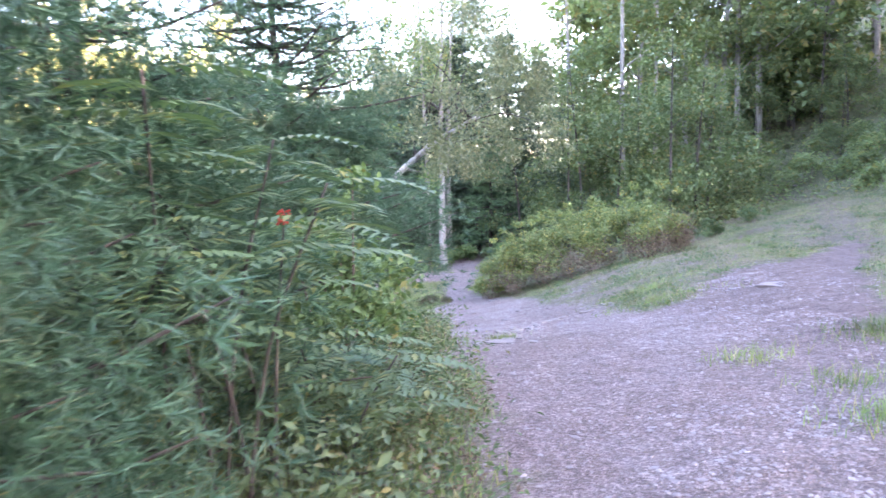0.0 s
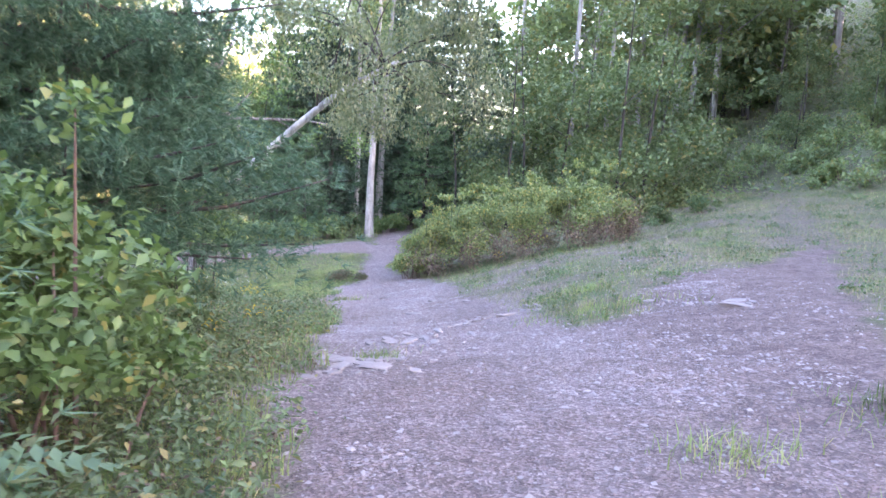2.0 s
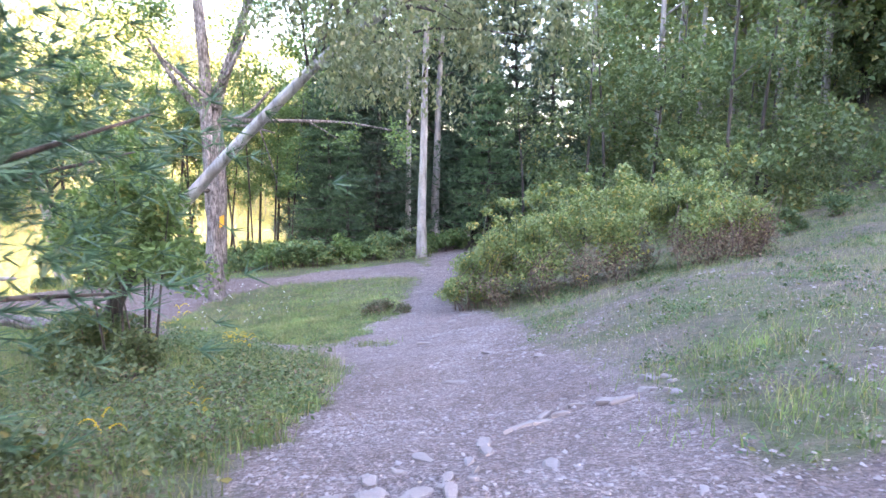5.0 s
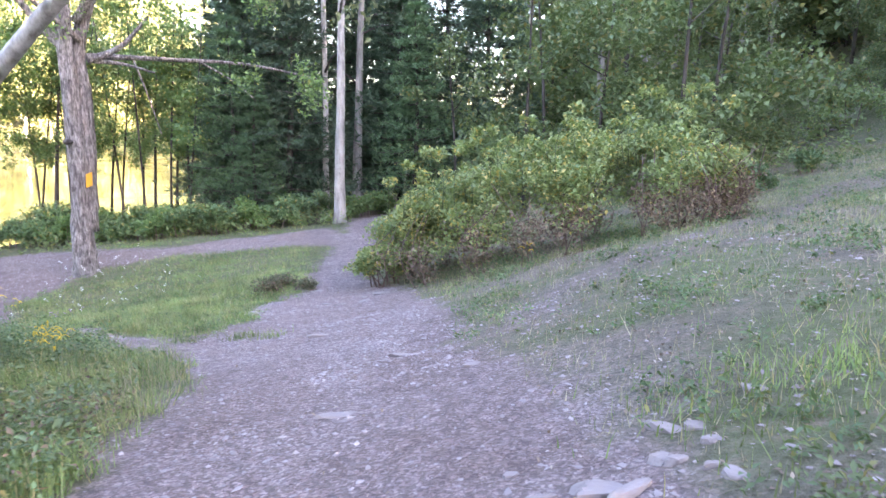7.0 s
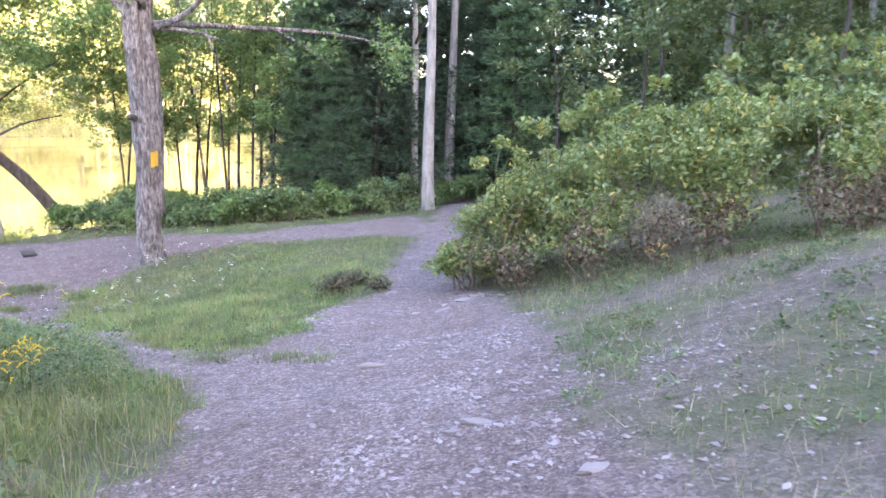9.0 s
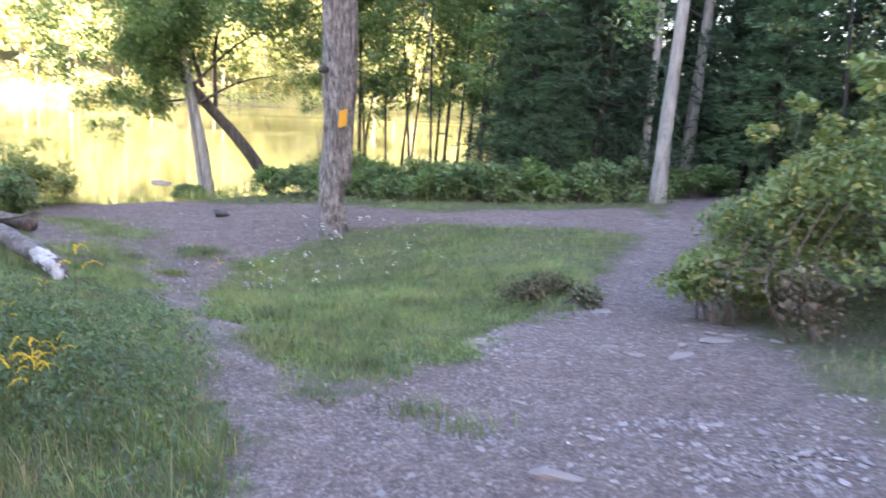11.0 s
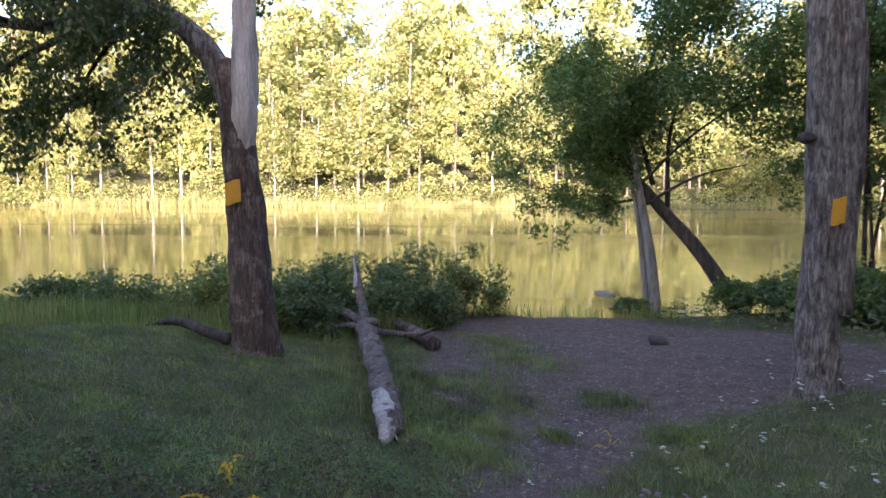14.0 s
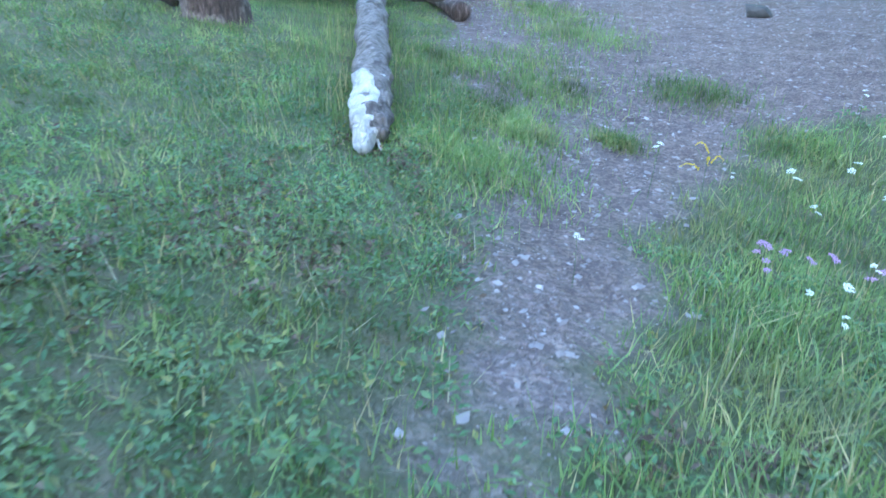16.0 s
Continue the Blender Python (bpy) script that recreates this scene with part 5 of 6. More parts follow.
# ---- logs and stones ----
def build_logs():
    ob = new("fallen_log")
    ob.matrix_world = pose(-6.15, 20.68, ground_z(-6.15, 20.68))
    tagged(ob, "fallen grey trunk with a bleached broken end in grass", "log", "logs at the clearing")
    z = ground_z(-6.15, 20.68)
    p = [(-0.06, 0.04, 0.07), (-0.3, 0.15, 0.125), (-1.0, 0.45, 0.14), (-2.2, 0.95, 0.12), (-3.4, 1.45, 0.08), (-4.75, 2.0, 0.02)]
    mesh_part("trunk", limb_mesh("trunk", [limb(p, 0.085, 0.145, 52, 0.35)], M_LOG, 22, 0.12), ob)
    mesh_part("bare_end", limb_mesh("bare_end", [limb([(0.05, -0.05, 0.03), (-0.06, 0.0, 0.10), (-0.2, 0.065, 0.15), (-0.5, 0.21, 0.165), (-0.75, 0.32, 0.165)], 0.03, 0.112, 20, 0.5)], M_BARE_WOOD, 18, 0.14), ob, "bleached bare wood")
    rs = np.random.default_rng(77)
    for k in range(9):
        a = k * 0.7
        s0 = np.array((-0.27 - 0.12 * rs.uniform(), 0.085 + 0.05 * math.cos(a) + 0.05, 0.135 + 0.075 * math.sin(a)))
        mesh_part("splinter", limb_mesh("splinter", [limb([s0, s0 + (0.17, -0.075, -0.02), s0 + (0.27 + 0.14 * rs.uniform(), -0.13, -0.05 - 0.04 * rs.uniform())], 0.032, 0.004, 7)], M_BARE_WOOD, 6, 0.25), ob)
    for x0, s in ((-1.2, 0.06), (-2.1, 0.08), (-2.9, 0.07), (-4.2, 0.09)):
        knob = bmesh.new()
        bmesh.ops.create_icosphere(knob, subdivisions=2, radius=s, matrix=Matrix.Translation((x0, -0.45 * x0 + 0.06 * math.sin(9 * x0), 0.20)) @ Matrix.Diagonal((1.5, 0.9, 0.8, 1)))
        part("knot", knob, M_LOG, ob, "", True)
    mesh_part("snag", limb_mesh("snag", [limb([(-4.55, 1.93, 0.02), (-5.0, 2.08, 0.30), (-5.35, 2.18, 0.58), (-5.55, 2.25, 0.78), (-5.8, 2.3, 1.02)], 0.095, 0.025, 16, 0.8)], M_LOG, 12, 0.16), ob, "upright broken limb")
    mesh_part("bare_tip", limb_mesh("bare_tip", [limb([(-5.36, 2.15, 0.56), (-5.56, 2.22, 0.80), (-5.86, 2.31, 1.08)], 0.058, 0.008, 9)], M_BARE_WOOD, 9, 0.2), ob, "bleached bare wood")
    for pts, r0, r1 in (([(-4.6, 1.95, 0.05), (-5.2, 1.9, 0.16), (-5.6, 1.83, 0.08), (-5.95, 1.8, 0.02)], 0.085, 0.04), ([(-4.9, 1.95, 0.08), (-5.5, 1.9, 0.24), (-5.85, 1.8, 0.34)], 0.05, 0.02),
                        ([(-4.5, 1.95, 0.0), (-4.9, 1.75, 0.04), (-5.3, 1.45, -0.12)], 0.06, 0.03)):
        mesh_part("root", limb_mesh("root", [limb(pts, r0, r1, 12)], M_LOG, 9, 0.16), ob)
    for x0, y0, turn, pts, r0, r1, mat, lab in ((-10.35, 23.65, 0, [(0, 0, 0.11), (-0.7, 0.1, 0.13), (-1.6, 0.15, 0.16)], 0.125, 0.11, M_BARK_RED, "short thick log lying at the clearing edge"),
                                                (-10.1, 23.5, 0, [(0.0, 0.0, 0.42), (-0.35, -0.05, 0.27), (-0.9, -0.2, 0.19), (-1.7, -0.4, 0.15)], 0.02, 0.06, M_LOG, "long pale bare branch propped against the fallen trunk")):
        ob = new("fallen_log")
        ob.matrix_world = pose(x0, y0, ground_z(x0, y0), 0, 0, turn)
        tagged(ob, lab, "log", "logs at the clearing")
        mesh_part("wood", limb_mesh("wood", [limb(pts, r0, r1, 12)], mat, 12, 0.08), ob)
    x, y = 16.6, 33.4
    ob = new("fallen_log")
    ob.matrix_world = pose(x, y, ground_z(x, y))
    tagged(ob, "pale fallen pole lying across the upper trail", "log")
    mesh_part("wood", limb_mesh("wood", [limb([(-0.9, 0.3, 0.12), (0, 0, 0.10), (1.1, -0.4, 0.05)], 0.045, 0.03, 10)], M_LOG, 8), ob)


def rock(name, x, y, size, seed, mat, label, category="stone", group="", sink=0.3, turn=0.0):
    r = np.random.default_rng(seed)
    bm = bmesh.new()
    bmesh.ops.create_icosphere(bm, subdivisions=3, radius=1.0)
    cuts = [Vector((*r.normal(size=2), r.normal() * 0.25)).normalized() for _ in range(5)] + [Vector((0.1, 0.05, 1)).normalized()]
    for v in bm.verts:
        d = v.co.normalized()
        k = min([1.0] + [r0 / max(0.05, d.dot(c)) for c, r0 in zip(cuts, (0.55, 0.62, 0.48, 0.7, 0.52, 0.66, 0.75, 0.6, 0.6))])
        v.co = d * k * (1 + 0.06 * noise.noise(v.co * 3 + Vector((seed, 0, 0))))
        v.co = Vector((v.co.x * size[0], v.co.y * size[1], v.co.z * size[2]))
    ob = part(name, bm, mat, None, "", False)
    ob.matrix_world = pose(x, y, ground_z(x, y) + size[2] * (0.75 - sink), 0, 0, turn)
    return tagged(ob, label, category, group)


def build_stones():
    rock("fire_stone", -9.15, 27.45, (0.25, 0.15, 0.12), 1, M_CHAR, "dark charred stone block on the bare clearing", "stone", "", 0.15, 20)
    # ledge that crosses the trail
    line = bend([(2.75, 12.15), (2.3, 12.0), (1.85, 11.75), (1.5, 11.2), (1.25, 10.5), (1.05, 9.9)], 19)
    r = np.random.default_rng(600)
    for k, (x, y) in enumerate(line):
        s = r.uniform(0.4, 1.1)
        x, y = x + r.normal(0, 0.05), y + r.normal(0, 0.06)
        rock("ledge_stone", x, y, (0.17 * s, 0.05 * s * r.uniform(0.6, 1.5), 0.05), 610 + k, M_STONE, "thin pale ledge stone set in the trail", "stone", "ledge across the trail", 0.84 + 0.14 * r.uniform(0, 1), math.degrees(math.atan2(*(line[max(0, k - 1)] - line[min(18, k + 1)])[::-1])) + r.uniform(-25, 25))
    for k, (x, y, a, b, t) in enumerate(((0.45, 8.95, 0.34, 0.2, 20), (0.72, 8.55, 0.32, 0.2, -10), (0.2, 9.15, 0.28, 0.17, 40), (0.35, 8.62, 0.24, 0.17, 70), (0.78, 8.95, 0.22, 0.16, 5), (0.55, 8.72, 0.2, 0.14, 33), (0.15, 8.85, 0.18, 0.13, -25), (1.45, 20.75, 0.34, 0.16, 30), (1.15, 20.1, 0.3, 0.13, 60), (0.3, 21.8, 0.3, 0.14, 70),
                                        (-0.5, 20.0, 0.28, 0.14, 15), (0.8, 17.4, 0.3, 0.1, 5), (2.95, 12.4, 0.13, 0.1, 0), (1.25, 13.8, 0.3, 0.12, 15), (4.7, 10.0, 0.4, 0.2, 30), (5.1, 11.6, 0.35, 0.14, 20), (-0.2, 17.62, 0.09, 0.06, 30),
                                        (2.2, 14.6, 0.24, 0.1, 10), (1.7, 15.5, 0.3, 0.1, 0), (4.0, 10.8, 0.2, 0.1, 20), (4.6, 9.7, 0.45, 0.2, -20), (-3.1, 19.52, 0.1, 0.07, 15))):
        rock("trail_stone", x, y, (a * 0.62, b * 0.7, 0.036), 640 + k, M_STONE, "flat pale stone worn flush with the trail", "stone", "stones in the trail", 1.0, t)
    for k in range(56):
        cx, cy = ((0.5, 8.7), (1.3, 20.5), (1.15, 10.3), (0.6, 8.5), (4.5, 10.1), (1.2, 10.0), (2.9, 12.3))[k % 7]
        s = r.uniform(0.5, 1.3)
        rock("trail_stone", cx + r.normal(0, 0.3), cy + r.normal(0, 0.3), (0.10 * s, 0.065 * s, 0.04), 700 + k, M_STONE, "small broken pale stone in the trail", "stone", "stones in the trail", 0.9, r.uniform(0, 180))
    rock("pond_stone", -15.4, 32.3, (0.42, 0.3, 0.09), 690, M_STONE, "pale flat stone just above the pond water", "stone", "", 0.4).location.z = WATER + 0.01


build_logs()
build_stones()


# ---- flowers ----
def flower_head(kind, r):
    bm = bmesh.new()
    if kind == "lace":
        for k in range(14):
            a, u = k * 2.4, 0.032 * math.sqrt(k / 14)
            bmesh.ops.create_icosphere(bm, subdivisions=1, radius=0.007, matrix=Matrix.Translation((math.cos(a) * u, math.sin(a) * u, 0.004 * math.cos(u * 60))) @ Matrix.Diagonal((1, 1, 0.5, 1)))
    else:
        for k in range(22):
            f = k / 22
            bmesh.ops.create_icosphere(bm, subdivisions=1, radius=0.006 * (1.3 - 0.6 * f), matrix=Matrix.Translation((0.16 * f + r.normal(0, 0.003), r.normal(0, 0.004), 0.05 * math.sin(f * 3.1) + r.normal(0, 0.003))))
    return bm


def flower(name, kind, h, label, category, group, heads, mat, seed):
    r = np.random.default_rng(seed)
    ob = tagged(new(name), label, category, group)
    mesh_part("stem", limb_mesh("stem", [limb([(0, 0, -0.05), (0.02, 0.01, h * 0.5), (0.04, 0, h)], 0.004, 0.002, 6)], M_STEM, 5), ob)
    for k in range(heads):
        a = k * 2.4
        hd = part("flower_head", flower_head(kind, r), mat, ob)
        hd.matrix_basis = pose(0.04 + 0.05 * (k > 0) * math.cos(a), 0.05 * (k > 0) * math.sin(a), h - 0.05 * k, r.uniform(-15, 15), r.uniform(-15, 15), math.degrees(a))
    return ob


def build_flowers():
    r = np.random.default_rng(700)
    lace = flower("white_wildflower", "lace", 0.55, "tall white lacy wildflower in the grass", "flower", "white wildflowers", 2, M_WHITE, 1)
    put(lace, -4.5, 25.3)
    spots = [(-4.6 + r.normal(0, 0.7), 25.0 + r.normal(0, 0.9)) for _ in range(30)] + [(-3.6 + r.normal(0, 0.6), 23.0 + r.normal(0, 1.0)) for _ in range(16)]
    spots += [(-4.3 + r.uniform(-0.3, 0.9), 21.9 + r.uniform(-0.5, 1.4)) for _ in range(7)]
    for x, y in spots:
        again(lace, x, y, r.uniform(0, 360), r.uniform(0.4, 0.8))
    gold = flower("goldenrod", "gold", 0.62, "yellow goldenrod with arching flower plumes", "flower", "goldenrod plants", 4, M_GOLDENROD, 2)
    put(gold, -3.5, 18.55)
    for x, y in [(-1.8, 16.85), (-1.95, 16.75), (-3.6, 18.45), (-2.05, 17.0), (-2.25, 17.1), (-2.0, 16.8), (-3.1, 17.6), (-2.3, 17.3), (-0.75, 10.6), (-1.0, 9.6), (-0.55, 11.6), (-0.9, 12.4), (-4.95, 22.2), (3.3, 18.6), (-1.6, 16.2)]:
        again(gold, x + r.normal(0, 0.05), y + r.normal(0, 0.05), r.uniform(0, 360), r.uniform(0.5, 0.75))

    bell = flower("purple_wildflower", "lace", 0.3, "small purple wildflower in the meadow grass", "flower", "purple wildflowers", 2, M_PURPLE, 3)
    put(bell, -4.25, 21.95, 0, 0.7)
    for k in range(6):
        again(bell, -4.2 + r.normal(0, 0.2), 22.0 + r.normal(0, 0.2), r.uniform(0, 360), r.uniform(0.5, 0.8))


build_flowers()


# ---- grass, weeds, gravel, litter ----
def blades(name, x, y, h, w, mat, seed, label, category, lean=0.45, simple=False):
    r = np.random.default_rng(seed)
    n = len(x)
    z = height(x, y) - 0.01
    a = r.uniform(0, 6.28, n)
    s = np.stack([np.cos(a), np.sin(a), np.zeros(n)], -1) * (w * r.uniform(0.6, 1.3, n))[:, None]
    b = a + 1.57 + r.normal(0, 0.5, n)
    out = np.stack([np.cos(b), np.sin(b), np.zeros(n)], -1) * (h * np.abs(r.normal(0, lean, n)))[:, None]
    p = np.stack([x, y, z], -1)
    up = np.stack([np.zeros(n), np.zeros(n), h], -1)
    m = p + up * 0.55 + out * 0.35
    t = p + up * r.uniform(0.8, 1.0, n)[:, None] + out
    if simple:
        v = np.stack([p - s * 1.15, p + s * 1.15, t], 1).reshape(-1, 3)
        return tagged(new(name, raw_mesh(name, v, np.arange(3 * n).reshape(-1, 3), mat)), label, category, kind="stuff")
    v = np.stack([p - s, p + s, m + s * 0.7, m - s * 0.7, t], 1).reshape(-1, 3)
    k = np.arange(n)[:, None] * 5
    f = np.concatenate([k + np.array([[0, 1, 2]]), k + np.array([[0, 2, 3]]), k + np.array([[3, 2, 4]])])
    ob = new(name, raw_mesh(name, v, f, mat))
    return tagged(ob, label, category, kind="stuff")


def weeds(name, x, y, h, size, per, mat, seed, label):
    r = np.random.default_rng(seed)
    z = height(x, y)
    n = len(x)
    f = r.uniform(0.1, 1, (n, per))
    px = x[:, None] + r.normal(0, 1, (n, per)) * (0.16 * h[:, None] + 0.02)
    py = y[:, None] + r.normal(0, 1, (n, per)) * (0.16 * h[:, None] + 0.02)
    pz = z[:, None] + f * h[:, None]
    v, q = leaf_quads(np.stack([px.ravel(), py.ravel(), pz.ravel()], -1), size, r, 2.2, 0.1, 0.5)
    ob = new(name, raw_mesh(name, v, q, mat))
    return tagged(ob, label, "weeds", kind="stuff")


def pick(r, n, x0, x1, y0, y1, keep):
    x, y = r.uniform(x0, x1, n), r.uniform(y0, y1, n)
    ok = r.uniform(0, 1, n) < keep(x, y)
    return x[ok], y[ok]


def build_meadow():
    r = np.random.default_rng(800)
    def dry_land(x, y):
        return (land(x, y) > 0.25).astype(float)
    def clump(x, y, f, s):
        return step(-0.7, 0.8, wave(x, y, f, s))
    grassy = lambda x, y: (1 - bare_share(x, y)) * dry_land(x, y)
    # short turf near the last stretch of the walk, the island between the paths, the verge
    x, y = pick(r, 330000, -14.5, 0.6, 15.5, 24, lambda x, y: grassy(x, y) * (0.25 + 0.75 * clump(x, y, 2.2, 1) * clump(x, y, 6.0, 3)))
    blades("grass", x, y, r.uniform(0.03, 0.085, len(x)), 0.0045, M_GRASS, 801, "short green grass of the meadow", "grass", 0.8, True)
    x, y = pick(r, 85000, -17, 0.6, 13, 30, lambda x, y: grassy(x, y) * (0.3 + 0.7 * clump(x, y, 1.6, 2)))
    blades("grass", x, y, r.uniform(0.05, 0.17, len(x)), 0.0038, M_GRASS, 802, "longer green grass among the paths", "grass", 0.6, True)
    x, y = pick(r, 42000, -4.5, 0.6, 2, 13.5, lambda x, y: grassy(x, y) * (0.3 + 0.7 * clump(x, y, 2.0, 3)))
    blades("grass", x, y, r.uniform(0.08, 0.26, len(x)), 0.0045, M_GRASS, 803, "tall green verge grass beside the trail", "grass", 0.55)
    x, y = pick(r, 14000, -5, 0.6, 2, 16.5, lambda x, y: grassy(x, y) * clump(x, y, 1.3, 6))
    blades("grass", x, y, r.uniform(0.15, 0.42, len(x)), 0.003, M_DRY, 804, "dry seeding grass stems", "grass", 0.5)
    x, y = pick(r, 46000, -5.0, 0.4, 11.5, 17.6, lambda x, y: grassy(x, y) * (0.2 + 0.8 * clump(x, y, 2.4, 5)))
    blades("grass", x, y, r.uniform(0.08, 0.25, len(x)), 0.0042, M_GRASS_LONG, 812, "long olive grass of the verge", "grass", 0.6, True)
    isle = [(-1.0, 18.0), (-3.4, 20.3), (-4.9, 22.1), (-5.4, 24.0), (-5.2, 25.6), (-3.5, 26.3), (-0.2, 26.0), (0.0, 23.0), (-0.4, 20.0)]
    x, y = pick(r, 56000, -6.0, 0.4, 17.8, 26.6, lambda x, y: grassy(x, y) * step(-0.5, 0.3, inside(x, y, isle)) * (0.15 + 0.85 * clump(x, y, 2.8, 2)))
    blades("grass", x, y, r.uniform(0.05, 0.17, len(x)) * (0.6 + 0.7 * clump(x, y, 2.1, 9)), 0.004, M_GRASS_LONG, 813, "long olive grass between the paths", "grass", 0.65, True)
    x, y = pick(r, 9000, -5.0, -1.2, 18.5, 22.3, lambda x, y: grassy(x, y) * step(-0.4, 0.2, inside(x, y, isle)) * clump(x, y, 3.1, 4))
    blades("grass", x, y, r.uniform(0.07, 0.20, len(x)), 0.0034, M_GRASS, 814, "tall arching grass tufts at the side path", "grass", 0.9)
    x, y = pick(r, 3600, -12.5, -6.4, 19.2, 22.2, lambda x, y: grassy(x, y) * step(1.1, 0.3, line_distance(x, y, [(-6.3, 20.9), (-10.8, 22.6)])[0] + 0.3 * (y > 21.0 + 0.45 * (-6.3 - x))))
    blades("grass", x, y, r.uniform(0.12, 0.4, len(x)), 0.0035, M_GRASS_LONG, 815, "tall grass grown up round the fallen trunk", "grass", 0.4)
    # thin dry grass on the slope
    x, y = pick(r, 120000, 1.8, 17, 9, 32, lambda x, y: grassy(x, y) * (0.06 + 0.75 * clump(x, y, 1.5, 5) ** 2))
    blades("grass", x, y, r.uniform(0.03, 0.12, len(x)), 0.0036, M_GRASS, 805, "thin green grass on the slope", "grass", 0.6, True)
    x, y = pick(r, 165000, 1.8, 18, 9, 32, lambda x, y: grassy(x, y) * (0.14 + 0.6 * clump(x, y, 1.1, 8) ** 2))
    blades("grass", x, y, r.uniform(0.04, 0.17, len(x)), 0.0028, M_DRY, 806, "dry pale grass on the slope", "grass", 0.6, True)
    x, y = pick(r, 30000, 3, 12, -4, 9, lambda x, y: grassy(x, y) * clump(x, y, 1.4, 3))
    blades("grass", x, y, r.uniform(0.06, 0.22, len(x)), 0.004, M_GRASS, 807, "green grass at the trail's outer edge", "grass", 0.6)
    # tufts that stand in the dirt
    x, y = pick(r, 45000, -13, 6, 1, 30, lambda x, y: bare_share(x, y) * dry_land(x, y) * (wave(x, y, 3.3, 7.0) > 1.45) * 0.9)
    blades("grass", x, y, r.uniform(0.03, 0.12, len(x)), 0.004, M_GRASS, 808, "scattered grass tufts in the bare dirt", "grass", 0.9)
    tx, ty = [], []
    for cx, cy, s, n in ((-7.6, 23.0, 0.35, 450), (-9.3, 24.6, 0.5, 550), (-7.0, 24.2, 0.3, 350), (-8.6, 22.6, 0.3, 350), (-10.8, 25.2, 0.5, 500), (-6.6, 22.1, 0.2, 250), (2.85, 4.0, 0.25, 650), (4.1, 6.2, 0.3, 700), (3.0, 4.9, 0.25, 250), (3.6, 12.6, 0.4, 700), (2.9, 2.9, 0.2, 900), (0.72, 9.05, 0.11, 160), (3.35, 10.9, 0.45, 600), (2.6, 5.9, 0.2, 200), (-6.3, 22.75, 0.13, 160), (-7.1, 22.2, 0.3, 400), (-6.0, 21.4, 0.35, 600), (-8.5, 23.4, 0.4, 300), (-5.6, 23.9, 0.25, 250), (-0.3, 18.2, 0.12, 120), (0.1, 18.0, 0.1, 90)):
        n = 3 * n if cx < -5 else n
        tx.append(r.normal(cx, s, n))
        ty.append(r.normal(cy, s * 0.7, n))
    x, y = np.concatenate(tx), np.concatenate(ty)
    blades("grass", x, y, r.uniform(0.05, 0.16, len(x)), 0.004, M_GRASS, 809, "small grass tufts standing in dirt", "grass", 0.8)
    x, y = pick(r, 26000, -16.5, -11.5, 15, 31, lambda x, y: grassy(x, y) * 0.9)
    blades("grass", x, y, r.uniform(0.2, 0.6, len(x)), 0.006, M_GRASS, 810, "long rank grass at the pond edge", "grass", 0.4)
    # leafy weeds
    x, y = pick(r, 9000, -5, 0.5, 1.5, 14.5, lambda x, y: grassy(x, y) * (0.25 + 0.75 * clump(x, y, 1.2, 4)) * np.where((y < 5.5) & (x < -0.5), 0.15, 1.0))
    weeds("weeds", x[::2], y[::2], r.uniform(0.15, 0.6, len(x[::2])), 0.055, 16, M_LEAF_SHADE, 820, "leafy green weeds along the verge")
    weeds("weeds", x[3::4], y[3::4], r.uniform(0.1, 0.4, len(x[3::4])), 0.045, 14, M_WEED, 830, "pale leafy weeds along the verge")
    weeds("weeds", x[1::4], y[1::4], r.uniform(0.1, 0.4, len(x[1::4])), 0.04, 15, M_DEAD, 827, "withered brown weeds along the verge")
    x, y = pick(r, 35000, -8, 0.3, 15.5, 27, lambda x, y: grassy(x, y) * clump(x, y, 2.6, 6) ** 2 * 0.6)
    blades("grass", x, y, r.uniform(0.05, 0.14, len(x)), 0.003, M_DRY, 811, "dry straw in the meadow turf", "grass", 1.0, True)
    x, y = r.normal(-2.7, 0.8, 420), r.normal(17.5, 0.6, 420)
    ok = bare_share(x, y) < 0.3
    x, y = x[ok], y[ok]
    weeds("weeds", x, y, r.uniform(0.12, 0.42, len(x)), 0.045, 16, M_WEED, 826, "tall leafy weeds beside the side path")
    x, y = pick(r, 12000, -9, 0.6, 16, 29, lambda x, y: grassy(x, y) * clump(x, y, 1.2, 4))
    weeds("weeds", x, y, r.uniform(0.02, 0.09, len(x)), 0.036, 9, M_WEED, 821, "low leafy weeds in the meadow")
    x, y = pick(r, 2400, -6.5, -2.6, 17.8, 21, lambda x, y: grassy(x, y) * (0.15 + 0.5 * clump(x, y, 1.9, 2)))
    weeds("weeds", x, y, r.uniform(0.03, 0.12, len(x)), 0.03, 12, M_WEED, 828, "broad-leaved weeds in the meadow turf")
    x, y = pick(r, 1500, -6.5, -2.6, 17.8, 21, lambda x, y: grassy(x, y) * clump(x, y, 2.3, 7) ** 2)
    weeds("weeds", x, y, r.uniform(0.02, 0.08, len(x)), 0.035, 9, M_DEAD, 829, "withered brown weeds in the meadow turf")
    x, y = pick(r, 16000, 2, 15, 9, 27, lambda x, y: grassy(x, y) * clump(x, y, 2.6, 9) ** 3 * 0.75)
    weeds("weeds", x, y, r.uniform(0.04, 0.17, len(x)), 0.045, 12, M_WEED, 822, "low leafy weeds on the slope")
    x, y = pick(r, 5500, 6, 40, 26, 60, lambda x, y: (1 - bare_share(x, y)) * 0.8)
    weeds("undergrowth", x, y, r.uniform(0.2, 0.7, len(x)), 0.19, 6, M_LEAF_HAZY, 823, "dull undergrowth of the hill wood")
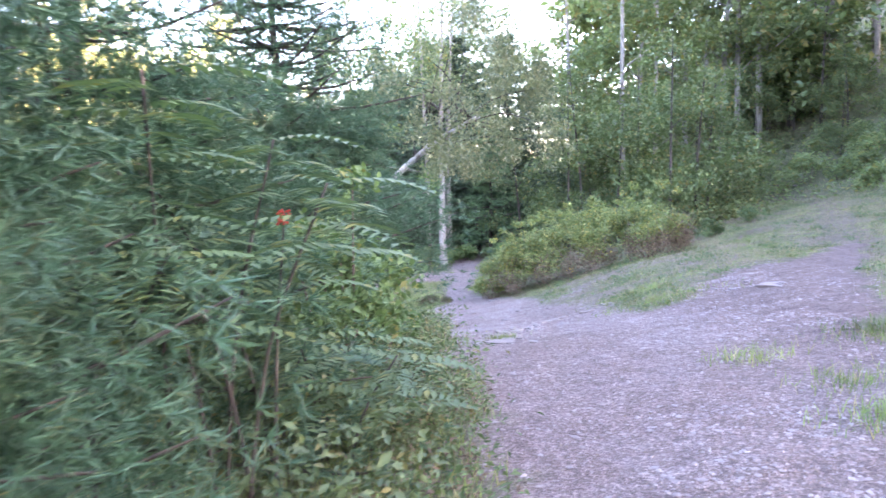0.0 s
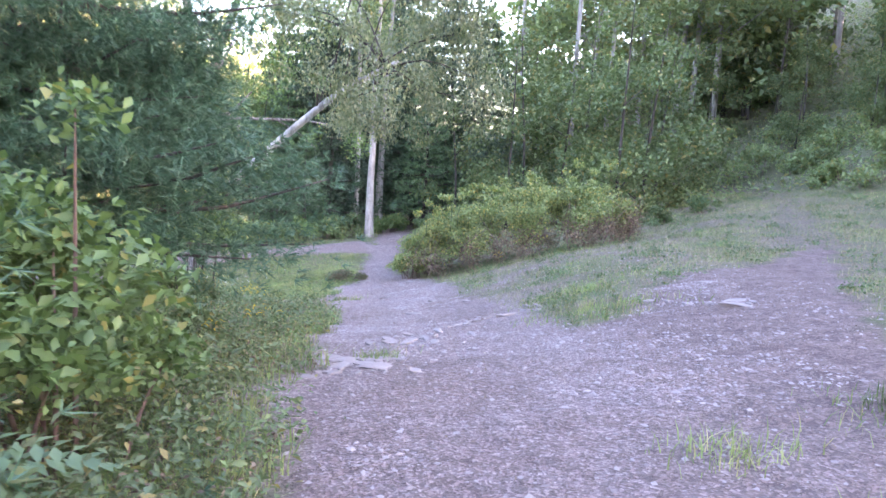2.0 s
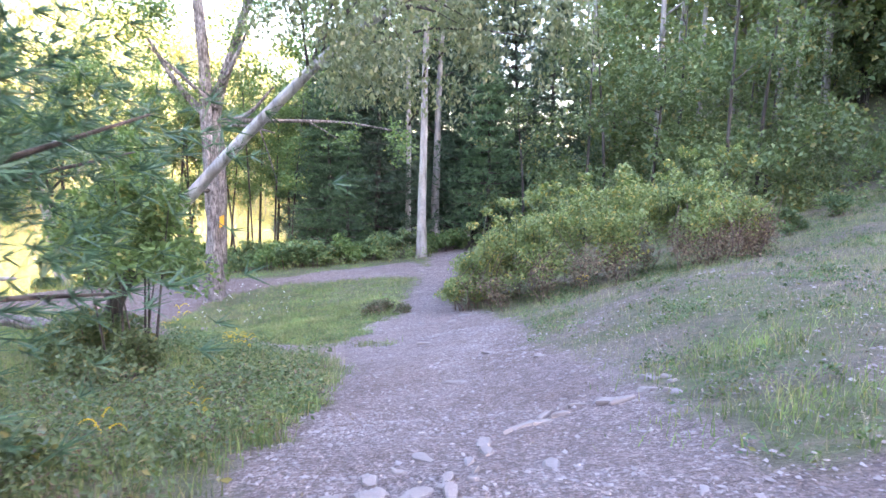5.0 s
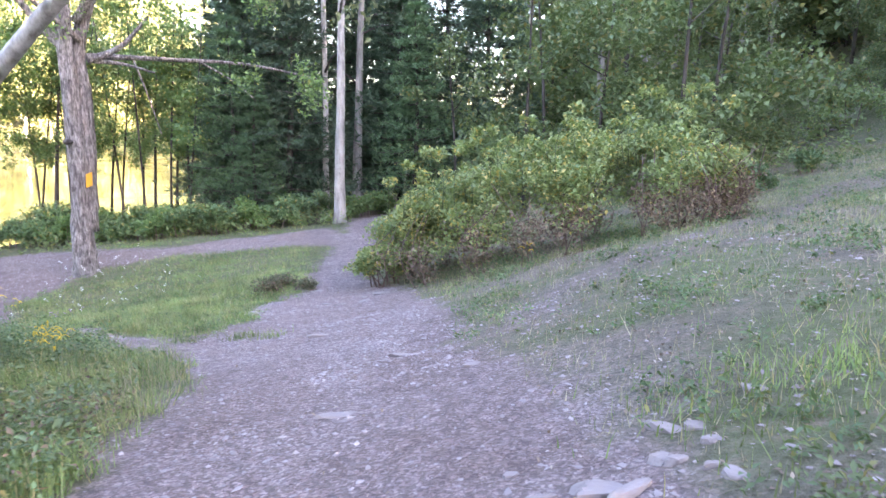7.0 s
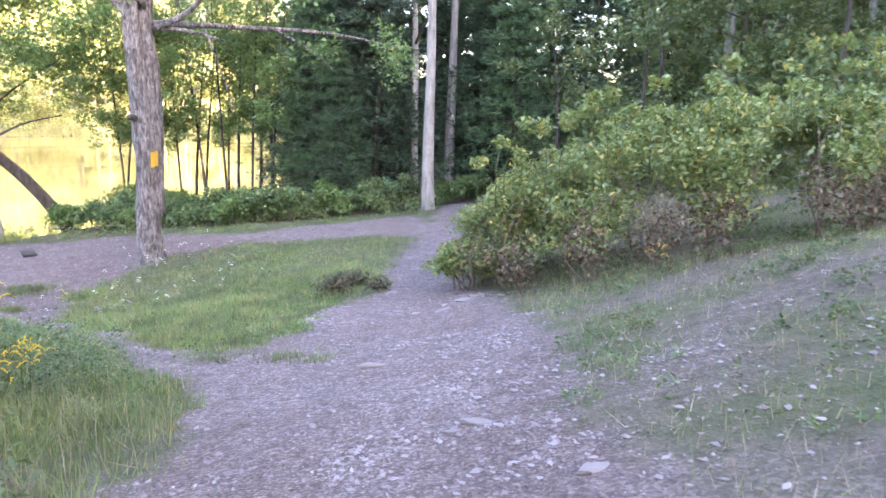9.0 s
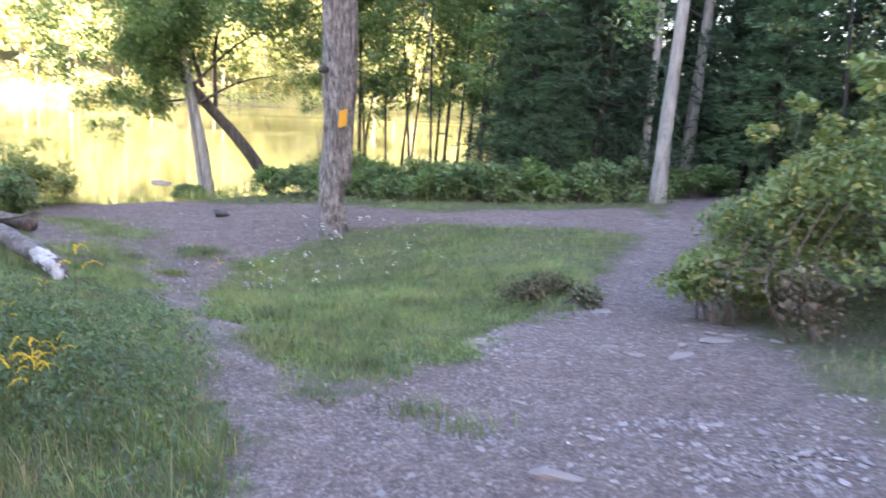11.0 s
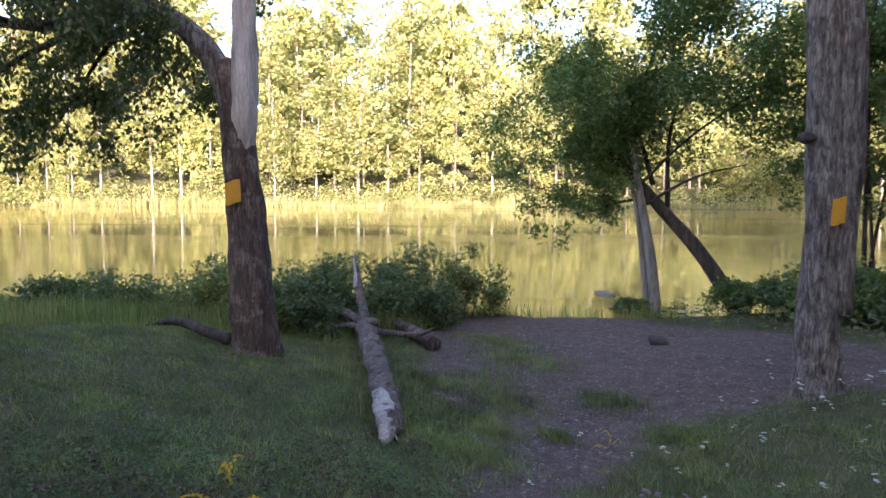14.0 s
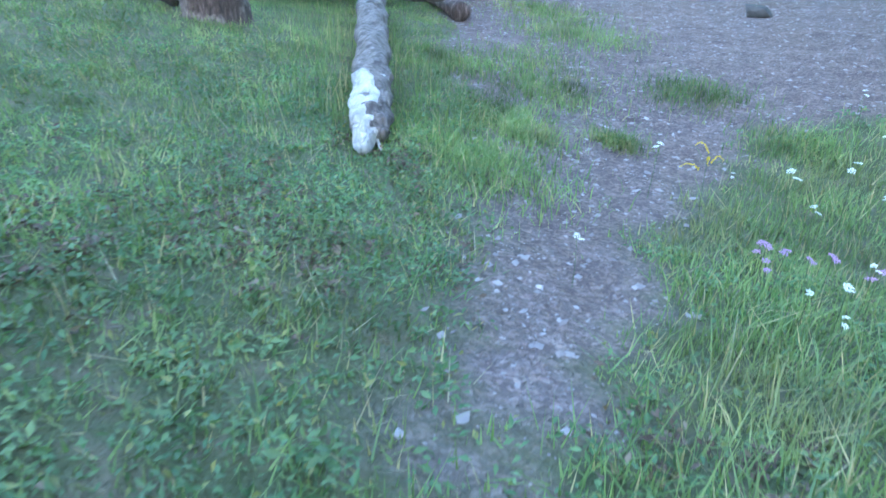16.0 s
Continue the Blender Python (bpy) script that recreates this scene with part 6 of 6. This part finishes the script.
    x, y = pick(r, 3000, -12, 6, 29, 50, lambda x, y: (1 - bare_share(x, y)) * dry_land(x, y))
    weeds("undergrowth", x, y, r.uniform(0.2, 0.6, len(x)), 0.12, 9, M_LEAF_HAZY, 824, "dark undergrowth below the pines")
    x, y = pick(r, 700, -3.2, -0.1, 1.5, 8, lambda x, y: grassy(x, y))
    weeds("weeds", x, y, r.uniform(0.3, 0.9, len(x)), 0.06, 16, M_LEAF_SHADE, 825, "tall leafy weeds under the sumacs")


def build_gravel():
    r = np.random.default_rng(900)
    shape = np.array([(1, 0, 0), (0, 1, 0), (-1, 0, 0), (0, -1, 0), (0.1, 0.1, 0.7)])
    tri = np.array([(0, 1, 4), (1, 2, 4), (2, 3, 4), (3, 0, 4)])
    x1, y1 = pick(r, 135000, -0.8, 5.4, 1, 22, lambda x, y: bare_share(x, y) * (0.10 + 0.9 * step(-0.2, 0.9, wave(x, y, 1.3, 3.0)) * step(-0.8, 0.6, wave(x, y, 5.0, 1.0))))
    x2, y2 = pick(r, 34000, -13, -1, 17.5, 29.5, lambda x, y: bare_share(x, y))
    x3, y3 = pick(r, 6000, 2.4, 6.5, 8, 17, lambda x, y: 0.6 + 0 * x)
    x, y = np.concatenate([x1, x2, x3]), np.concatenate([y1, y2, y3])
    n = len(x)
    s = 0.006 + 0.019 * r.uniform(0, 1, n) ** 5
    a = r.uniform(0, 6.28, n)
    v = shape[None] * (1 + 0.35 * r.normal(size=(n, 5, 1)).clip(-1, 1)) * s[:, None, None] * np.stack([r.uniform(0.9, 1.7, n), r.uniform(0.6, 1.1, n), r.uniform(0.5, 0.9, n)], -1)[:, None, :]
    c, q = np.cos(a)[:, None], np.sin(a)[:, None]
    v = np.stack([v[..., 0] * c - v[..., 1] * q, v[..., 0] * q + v[..., 1] * c, v[..., 2]], -1)
    v += np.stack([x, y, height(x, y) + s * 0.15], -1)[:, None, :]
    f = tri[None] + (np.arange(n) * 5)[:, None, None]
    ob = new("gravel", raw_mesh("gravel", v.reshape(-1, 3), f.reshape(-1, 3), M_GRAVEL))
    tagged(ob, "pale gravel and stone chips on the trail", "gravel", kind="stuff")
    x, y = pick(r, 60000, -1, 13, 2, 24, lambda x, y: np.where(bare_share(x, y) > 0.4, 0.03, step(1.6, 2.6, x) * (0.25 + 0.6 * step(-0.3, 0.8, wave(x, y, 1.9, 6.0)))))
    z = height(x, y) + 0.010
    v, f = leaf_quads(np.stack([x, y, z], -1), 0.036, r, 2.2, 0.0, 0.25)
    ob = new("leaf_litter", raw_mesh("leaf_litter", v, f, M_LITTER))
    tagged(ob, "dry fallen leaves scattered over trail and slope", "leaves", kind="stuff")


build_meadow()
build_gravel()
